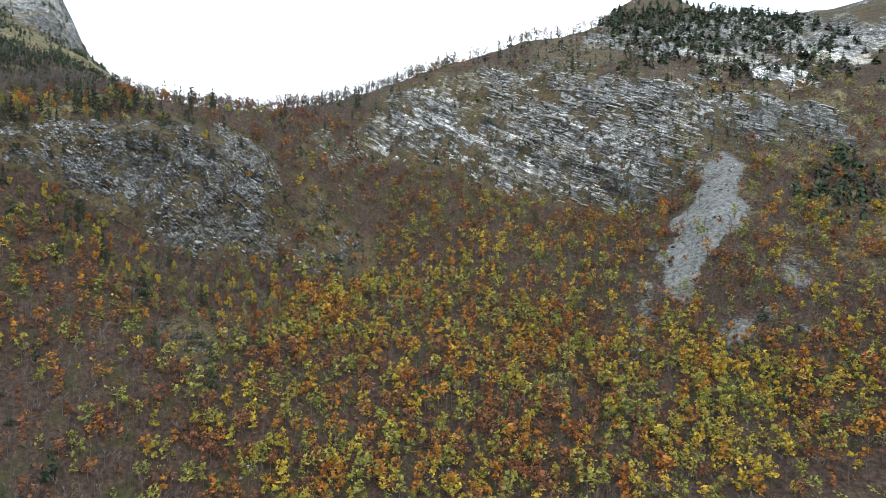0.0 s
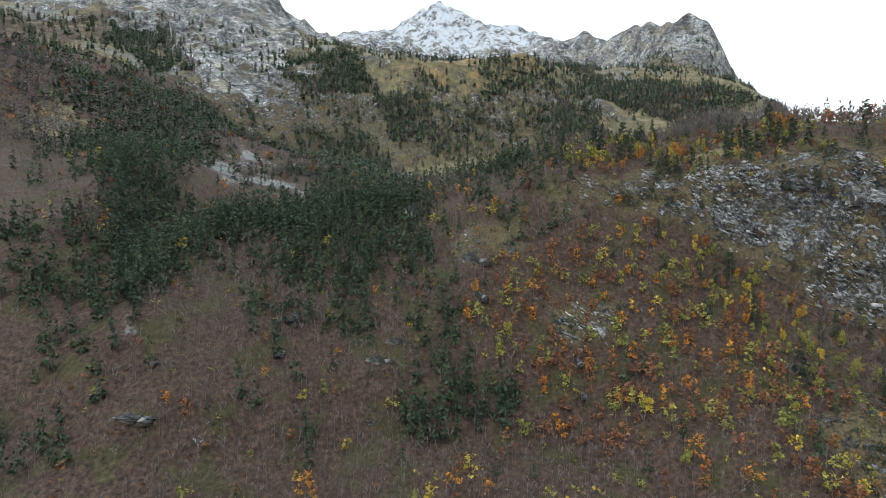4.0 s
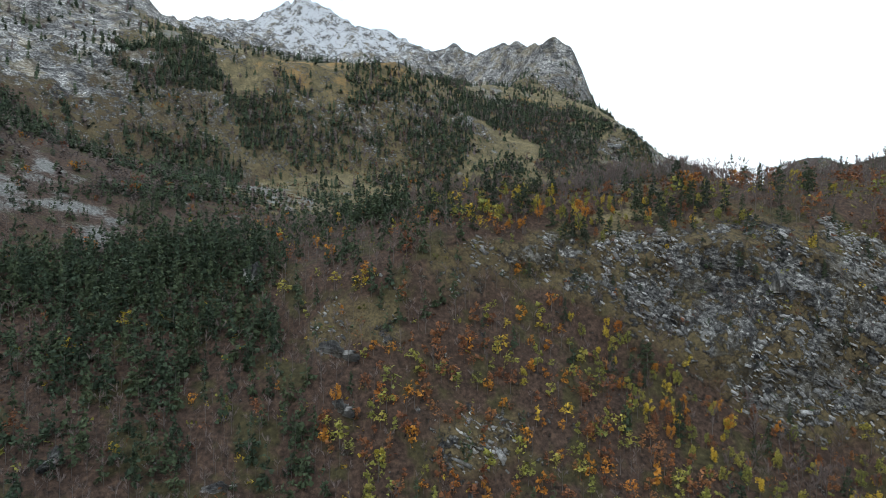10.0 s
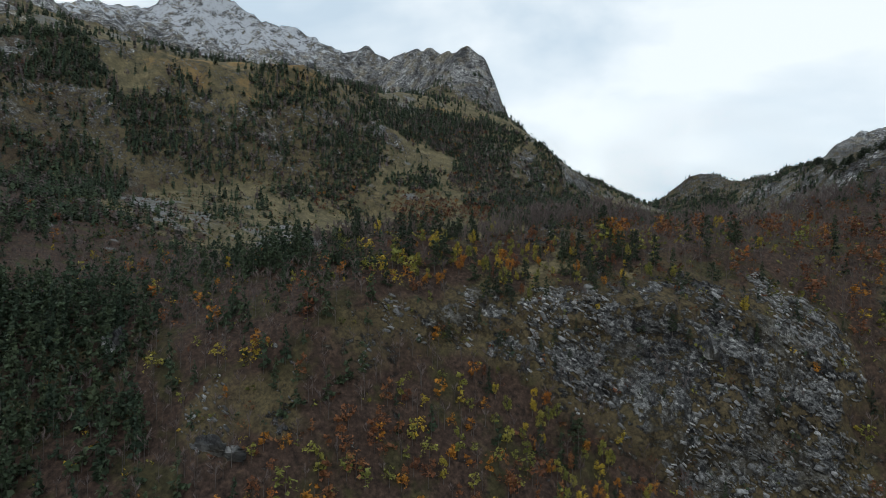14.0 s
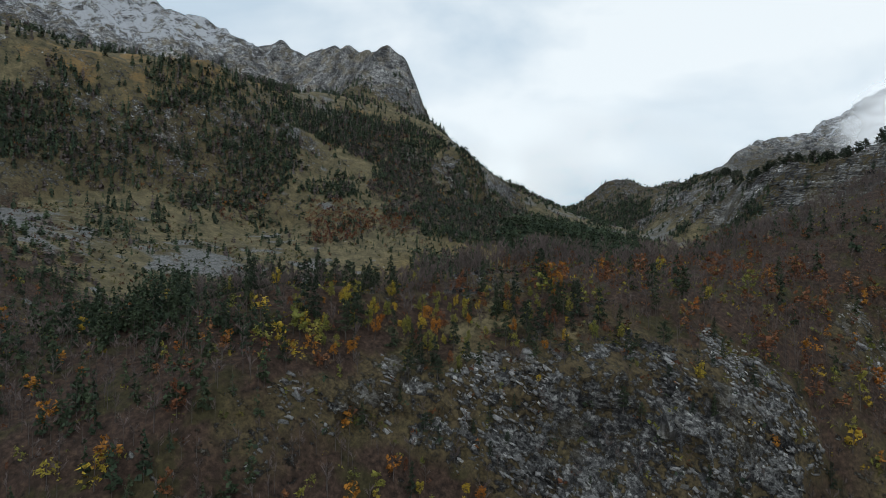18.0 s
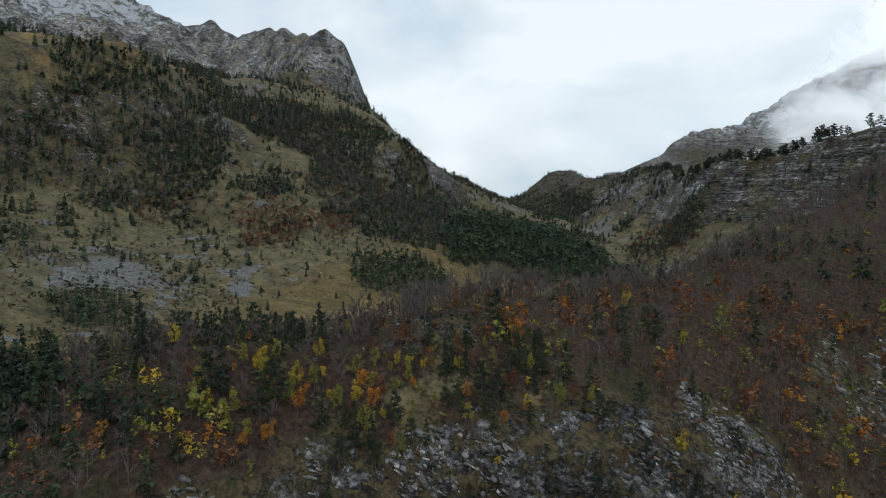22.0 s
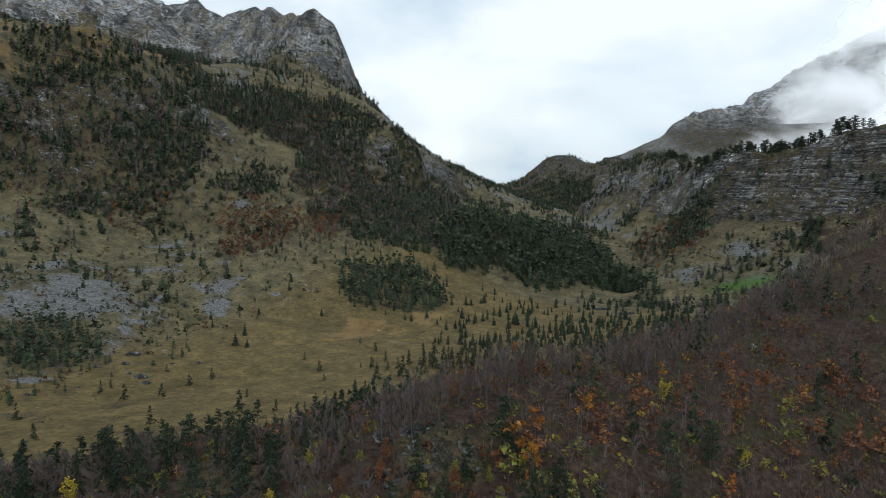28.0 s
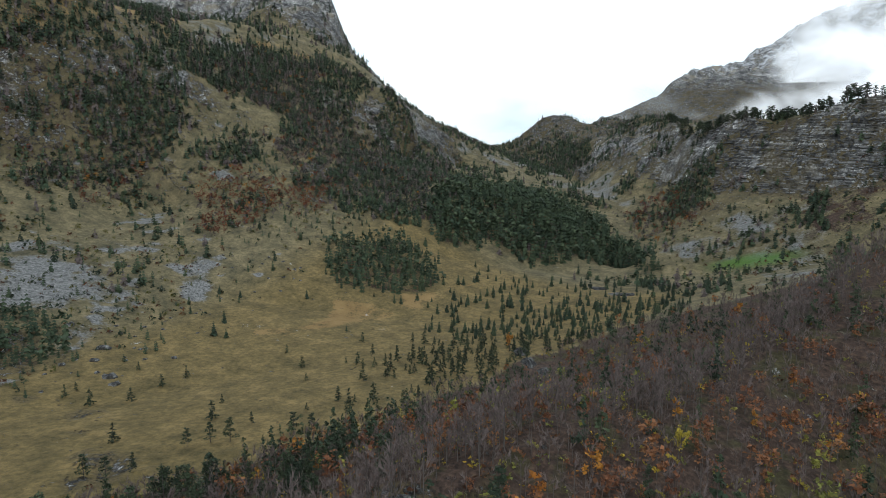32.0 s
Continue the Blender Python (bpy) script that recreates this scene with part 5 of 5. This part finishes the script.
# small shrubs on the ledges of the cliffs
gx, gy = scatter(-300, 300, 170, 560, 3.2)
z, steep, rock, scree, grass, gold, snow = covers(gx, gy)
keep = rng.uniform(0, 1, len(gx)) < 0.62 * smooth(rock, 0.25, 0.6) * smooth(fbm(gx, gy, 18, 3, 120), -0.4, 0.3)
gx, gy = gx[keep], gy[keep]
dice = rng.uniform(0, 1, len(gx))
tints = np.where((dice < 0.4)[:, None], palette(DARK, len(gx)) * 1.2, np.where((dice < 0.75)[:, None], palette(OLIVE, len(gx)) * 0.42, palette(RUST, len(gx)) * 0.55))
wood_stuff("cliff_shrubs", "dark and olive shrubs on the ledges of the cliffs", "shrubs", [bush_shape(370 + k, 13) for k in range(3)], gx, gy, size_of(len(gx), 0.9, 3.4), DULL, tints)
# leafless trees that fringe the skyline crest
crest = np.array([(-203, 288), (-189, 308), (-172, 345), (-142, 368), (-110, 407), (-95, 434), (-73, 469), (-44, 494), (-11, 514), (40, 527), (73, 535), (117, 556), (169, 590)], float)
f = np.sort(rng.uniform(0, len(crest) - 1.001, 480))
p = crest[f.astype(int)] + (crest[f.astype(int) + 1] - crest[f.astype(int)]) * (f - f.astype(int))[:, None] + rng.normal(0, 4, (480, 2))
fringe = [bare_shape(380 + k, 110, 0.006, 6) for k in range(3)]
fsize = size_of(480, 8, 14)
wood_stuff("crest_twigs", "fine bare twigs of the trees along the crest", "wood", [s[1] for s in fringe], p[:, 0], p[:, 1], fsize, TWIG)
wood_stuff("crest_trunks", "thin grey trunks of the leafless trees along the crest", "wood", [s[0] for s in fringe], p[:, 0], p[:, 1], fsize, BARK)
# pines along the banded cliff's crest
edge = np.array([(-153, 1265), (-113, 1053), (-73, 1009), (-8, 955), (41, 913), (157, 846)], float)
for k in range(120):
    f = k / 120 * (len(edge) - 1.001)
    p = edge[int(f)] + (edge[int(f) + 1] - edge[int(f)]) * (f - int(f)) + rng.normal(0, 6, 2) + (3, 5)
    plant("pine", float(p[0]), float(p[1]), float(rng.uniform(9, 17)), 1.3)

# dark shrubs and small bushes over the stony slopes of the west flank and under the banded cliff
gx, gy = scatter(-760, 190, 230, 880, 4.8)
z, steep, rock, scree, grass, gold, snow = covers(gx, gy)
thick = grass_zone(gx, gy) * (0.12 + 0.6 * smooth(fbm(gx, gy, 45, 4, 101), -0.1, 0.35)) + 0.34 * smooth(gx, -180, -120) * smooth(gy - 0.1 * gx, 700, 730) * (1 - 0.5 * smooth(rock, 0.5, 0.9))
keep = rng.uniform(0, 1, len(gx)) < thick
gx, gy = gx[keep], gy[keep]
dice = rng.uniform(0, 1, len(gx))
tints = np.where((dice < 0.45)[:, None], palette(DARK, len(gx)), np.where((dice < 0.75)[:, None], palette(RUST, len(gx)) * 0.5, palette(OLIVE, len(gx)) * 0.45))
wood_stuff("slope_shrubs", "dark low shrubs scattered over stony mountain slopes", "shrubs", [bush_shape(340 + k, 16) for k in range(3)], gx, gy, size_of(len(gx), 1.4, 4.2), DULL, tints)

# cloud hanging on the peaks and in the valley head
def make_cloud(name, thick, glow, tone=(0.9, 0.93, 0.96)):
    m, n, l, bsdf = material(name, 1.0)
    k = Nodes(m)
    wisp = k.noise(0.0045, 3, 0.45, (1, 1, 1.6), None, 0.5)
    edge = k.attr("fade")
    alpha = k.math("MULTIPLY", k.step(k.math("ADD", wisp, k.math("MULTIPLY", k.math("SUBTRACT", edge, 1.0), 0.45)), 0.2, 0.68), thick)
    bsdf.inputs["Base Color"].default_value = (*tone, 1)
    # added glow stands in for daylight scattered in the cloud, which is no lamp
    bsdf.inputs["Emission Color"].default_value = (0.86, 0.93, 1.0, 1)
    bsdf.inputs["Emission Strength"].default_value = glow
    l.new(alpha, bsdf.inputs["Alpha"])
    return m


def cloud_bank(label, a, b, low, high, bulge, mat, shape, steps=24):
    """A soft sheet of cloud from a to b on the plan, bulging towards the valley."""
    a, b = Vector((*a, 0)), Vector((*b, 0))
    side = (b - a).normalized().cross(Vector((0, 0, 1)))
    verts, faces, fade = [], [], []
    for j in range(steps + 1):
        for i in range(steps + 1):
            u, v = i / steps, j / steps
            p = a.lerp(b, u) + side * bulge * math.sin(math.pi * u) * math.sin(math.pi * v)
            verts.append((p.x, p.y, low + (high - low) * v))
            fade.append(shape(u, v))
    for j in range(steps):
        for i in range(steps):
            k = j * (steps + 1) + i
            faces.append((k, k + 1, k + steps + 2, k + steps + 1))
    me = bpy.data.meshes.new("cloud_bank")
    me.from_pydata(verts, [], faces)
    me.attributes.new("fade", "FLOAT", "POINT").data.foreach_set("value", fade)
    me.materials.append(mat)
    me.polygons.foreach_set("use_smooth", [True] * len(faces))
    ob = tagged(new("cloud_bank", me), label, "cloud", kind="structure")
    ob.visible_shadow = False
    return ob


def rounded(u, v):
    return max(0.0, math.sin(math.pi * u)) ** 0.6 * max(0.0, math.sin(math.pi * v)) ** 0.6


def hanging(u, v):
    """Thick below and away from the valley, thinning up its sloping near side."""
    t = min(1.0, max(0.0, (u * 2.6 - 0.9 * v) / 0.55))
    return t * t * (3 - 2 * t) * (1 - v ** 3)


MIST = make_cloud("drifting_mist", 0.93, 0.8)
GREY_MIST = make_cloud("grey_mist", 0.3, 0.3, (0.66, 0.71, 0.77))
cloud_bank("pale mist hanging on the snowy eastern peak", (-190, 1950), (900, 2150), 240, 830, 60, MIST, hanging)
cloud_bank("thin mist in front of the eastern peak", (20, 2300), (1000, 2480), 500, 1100, 60, MIST, hanging)
cloud_bank("grey cloud lying in the valley head", (-1100, 1980), (-60, 2060), 160, 720, 60, GREY_MIST, rounded)
cloud_bank("cloud over the snowy western summit", (-1720, 860), (-1380, 1230), 850, 1130, 40, MIST, rounded)
cloud_bank("low mist behind the banded cliff", (-120, 1700), (900, 1900), 230, 560, 40, MIST, hanging)

# loose and standing rock
def rock_mesh(name, seed, stretch, jag, layers, mat, detail=3):
    """A boulder one across: a split ball, pulled about by noise and cut into beds."""
    bm = bmesh.new()
    bmesh.ops.create_icosphere(bm, subdivisions=detail, radius=0.5)
    for v in bm.verts:
        p = v.co.copy()
        n = noise.noise(p * 2.3 + Vector((seed, 0, 0))) * jag + noise.noise(p * 6.0 + Vector((0, seed, 0))) * jag * 0.6 + noise.noise(p * 14.0 + Vector((0, 0, seed))) * jag * 0.3
        p *= 1 + n
        if layers:
            p.z = round(p.z * layers) / layers * 0.75 + p.z * 0.25
        v.co = Vector((p.x * stretch[0], p.y * stretch[1], max(-0.2, p.z) * stretch[2]))
    me = bpy.data.meshes.new(name)
    bm.to_mesh(me)
    bm.free()
    me.materials.append(mat)
    return me


GREY_ROCK = make_rock("grey_limestone", 0.8)
DARK_ROCK = make_rock("dark_limestone", 0.32)
BOULDERS = [rock_mesh("boulder", 3.0 + 2 * k, (1, 0.8 - 0.1 * (k % 2), 0.62), 0.28, 0 if k % 2 else 6, GREY_ROCK, 2) for k in range(4)]


def lay_rock(me, name, label, x, y, size, turn=0, sink=0.08, tilt=0, group="", scale=(1, 1, 1)):
    z = float(height(np.array([x]), np.array([y]))[0])
    ob = tagged(new(name, me), label, "rock", group)
    ob.matrix_world = pose(x, y, z - sink * size, tilt, 0, turn) @ Matrix.Diagonal((size * scale[0], size * scale[1], size * scale[2], 1))
    return ob


lay_rock(rock_mesh("boulder", 9.0, (1, 0.7, 0.42), 0.2, 5, PALE_ROCK), "boulder", "large flat pale limestone boulder on the meadow edge", -425, 425, 10, 20)
for x, y, size, turn in ((-414, 411, 6, 10), (-392, 402, 8, 30), (-384, 398, 6, 80), (-384, 434, 4, 0), (-395, 425, 3, 50), (-421, 399, 4, 15), (-449, 423, 5, 70), (-460, 433, 6, 120), (-443, 444, 4, 10)):
    lay_rock(BOULDERS[int(size) % 4], "boulder", "grey layered limestone boulder lying on the meadow", x, y, size, turn, group="meadow boulders")
for k in range(120):
    x, y = -400 - 110 * float(rng.uniform()) ** 1.2, 330 + 260 * float(rng.uniform())
    lay_rock(BOULDERS[k % 4], "boulder", "small grey limestone boulder at the foot of the flank", x, y, float(rng.uniform(1.0, 3.6)), k * 77 % 360, group="stones of the flank")
for k in range(70):
    x, y = 106 + 74 * float(rng.uniform()), 232 + 120 * float(rng.uniform())
    if covers(np.array([x]), np.array([y]))[3][0] > 0.15 or k % 3 == 0:
        lay_rock(BOULDERS[k % 4], "boulder", "pale limestone block on the scree slope", x, y, float(rng.uniform(1.0, 3.5)), k * 61 % 360, group="scree blocks")
lay_rock(BOULDERS[0], "boulder", "large grey boulder below the scree", 109, 301, 8, 30)
lay_rock(BOULDERS[2], "boulder", "large grey boulder among autumn shrubs", 140, 226, 7, 80)
# outcrops on the hill and in the woods
OUTCROP = rock_mesh("rock_outcrop", 21.0, (1, 0.5, 0.5), 0.6, 11, PALE_ROCK, 4)
CLEFT = rock_mesh("rock_outcrop", 25.0, (1, 0.32, 0.38), 0.3, 9, DARK_ROCK, 4)
for mesh, text, x, y, size, turn, scale in (
        (OUTCROP, "pale limestone outcrop on the wooded hill", -189, 304, 9, 60, (1, 1, 1)), (OUTCROP, "pale limestone outcrop on the wooded hill", -194, 299, 7, 20, (1, 1, 0.8)),
        (OUTCROP, "long pale rock rib in the bare wood", -211, 502, 20, -64, (1, 0.7, 0.7)), (OUTCROP, "long pale rock rib in the bare wood", -202, 482, 24, -64, (1, 0.55, 0.6)), (OUTCROP, "long pale rock rib in the bare wood", -190, 460, 20, -66, (1, 0.6, 0.5)),
        (CLEFT, "dark rock cleft among red beeches", -185, 294, 12, 50, (1, 1, 1)), (CLEFT, "dark rock cleft among red beeches", -192, 289, 9, 48, (1, 1, 1)),
        (OUTCROP, "grey rock mound at the far end of the meadow", -188, 693, 26, 10, (1, 1.2, 0.45)), (OUTCROP, "grey rock mound at the far end of the meadow", -166, 673, 30, 30, (1, 1.2, 0.4)),
        (OUTCROP, "white rock face on the cliff", -126, 284, 7, 10, (0.7, 0.8, 2.0)), (OUTCROP, "pale slab in the gorge wood", -223, 50, 13, 40, (1, 1.2, 0.5)), (OUTCROP, "pale slab in the gorge wood", -237, 56, 7, 10, (1, 1, 0.6)),
        (OUTCROP, "pale rock rib in the leafless wood", -212, 127, 9, 70, (1, 0.7, 0.9)), (OUTCROP, "pale rock rib in the leafless wood", -216, 137, 9, 80, (1, 0.6, 0.9)),
        (OUTCROP, "pale rock tower at the ridge end", -269, 175, 9, 100, (1, 1, 2.0)), (OUTCROP, "pale rock band under the conifers", -242, 106, 14, -35, (1, 0.5, 0.6)), (OUTCROP, "pale rock band under the conifers", -230, 97, 12, -35, (1, 0.5, 0.6)),
        (OUTCROP, "pale rock step among orange beeches", -222, 177, 16, 20, (1, 0.6, 0.8)), (OUTCROP, "pale rock step among orange beeches", -211, 171, 12, 0, (1, 0.6, 0.9)), (OUTCROP, "pale rock step among yellow trees", -177, 190, 12, -30, (1, 0.5, 0.7)), (OUTCROP, "pale rock step among yellow trees", -170, 185, 10, -40, (1, 0.5, 0.7))):
    lay_rock(mesh, "rock_outcrop", text, x, y, size, turn, 0.1, scale=scale)
# broken blocks and flakes that stand out of the cliffs
def cliff_blocks(name, label, x0, x1, y0, y1, gap, dip, loose, size, long, tall, pale, least, bare, apart=None):
    x, y = scatter(x0, x1, y0, y1, gap)
    z, steep, rock, scree, grass, gold, snow = covers(x, y)
    keep = (rock > 0.55 + 0.3 * rng.uniform(-1, 1, len(x))) & (steep > least) & (fbm(x + 0.5 * z, y - 0.5 * z, 14, 3, 160) > bare)
    x, y, steep, rock, grass = x[keep], y[keep], steep[keep], rock[keep], grass[keep]
    n = len(x)
    z = height(x, y)
    x2, y2 = jut(x, y, z, rock, steep, smooth(np.hypot(x + 130, y - 250), 500, 800))
    gx, gy = sample(GRAD_X, x, y), sample(GRAD_Y, x, y)
    down = np.stack([-gx, -gy, np.zeros(n)], 1) / np.maximum(np.hypot(gx, gy), 0.01)[:, None]
    along = np.stack([-down[:, 1], down[:, 0], np.zeros(n)], 1)
    along *= np.sign(along[:, :1] + 1e-6)
    out = down * np.sin(np.arctan(steep))[:, None] + np.array([[0, 0, 1]]) * np.cos(np.arctan(steep))[:, None]
    up = np.cross(along, out)
    up *= np.sign(up[:, 2:])
    a = np.radians(-dip + rng.normal(0, loose, n))[:, None]
    u, w = along * np.cos(a) + up * np.sin(a), -along * np.sin(a) + up * np.cos(a)
    big = np.exp(rng.normal(0, 0.35, (n, 1))) * size
    half = big[:, :, None] * np.stack([u * rng.uniform(0.5, 1.5, (n, 1)) * long, w * rng.uniform(0.5, 1.5, (n, 1)) * tall, (out + 0.2 * rng.normal(size=(n, 3))) * rng.uniform(0.14, 0.4, (n, 1))], 1)
    corner = np.array([(i, j, k) for i in (-1, 1) for j in (-1, 1) for k in (-1, 1)], float)
    corner = corner[None] * rng.uniform(0.45, 1.15, (n, 8, 3))
    verts = np.stack([x2, y2, z], 1)[:, None] + np.einsum("nij,njk->nik", corner, half)
    quads = np.array([(0, 1, 3, 2), (4, 6, 7, 5), (0, 4, 5, 1), (2, 3, 7, 6), (0, 2, 6, 4), (1, 5, 7, 3)])
    tris = np.concatenate([quads[:, [0, 1, 2]], quads[:, [0, 2, 3]]])
    idx = (tris[None] + 8 * np.arange(n)[:, None, None]).reshape(-1, 3)
    grey = pale * np.exp(rng.normal(0, 0.34, (n, 1)) + 0.4 * fbm(x2, z, 16, 3, 161)[:, None])
    tint = np.clip(grey, 0.03, 0.55) * np.array([[1.0, 0.995, 0.985]])
    if apart:
        picked = np.where((x > apart[0]) & (x < apart[1]))[0][:290]
        for i in picked:
            block = new("rock_block", as_mesh("rock_block", verts[i] - verts[i].mean(0), tris, BLOCKS, np.repeat(tint[i:i + 1], 8, 0)))
            block.parent = ground
            block.location = verts[i].mean(0)
        left = np.setdiff1d(np.arange(n), picked)
        verts, tint, n = verts[left], tint[left], len(left)
        idx = (tris[None] + 8 * np.arange(n)[:, None, None]).reshape(-1, 3)
    ob = new(name, as_mesh(name, verts.reshape(-1, 3), idx, BLOCKS, np.repeat(tint, 8, 0)))
    return tagged(ob, label, "rock", kind="stuff")


cliff_blocks("cliff_blocks", "broken grey limestone blocks of the main cliff", -320, -42, 150, 400, 0.85, 36, 17, 0.5, 1.35, 0.6, 0.2, 0.8, -0.05, (-150, -132))
cliff_blocks("folded_cliff_blocks", "tilted pale limestone beds of the folded cliff", -42, 290, 345, 460, 1.15, 23, 4, 0.62, 3.0, 0.42, 0.28, 0.75, -0.05)
cliff_blocks("banded_cliff_blocks", "level grey limestone beds of the banded cliff", -200, 190, 800, 1090, 2.1, 2, 2, 0.85, 3.6, 0.5, 0.12, 0.75, 0.12)
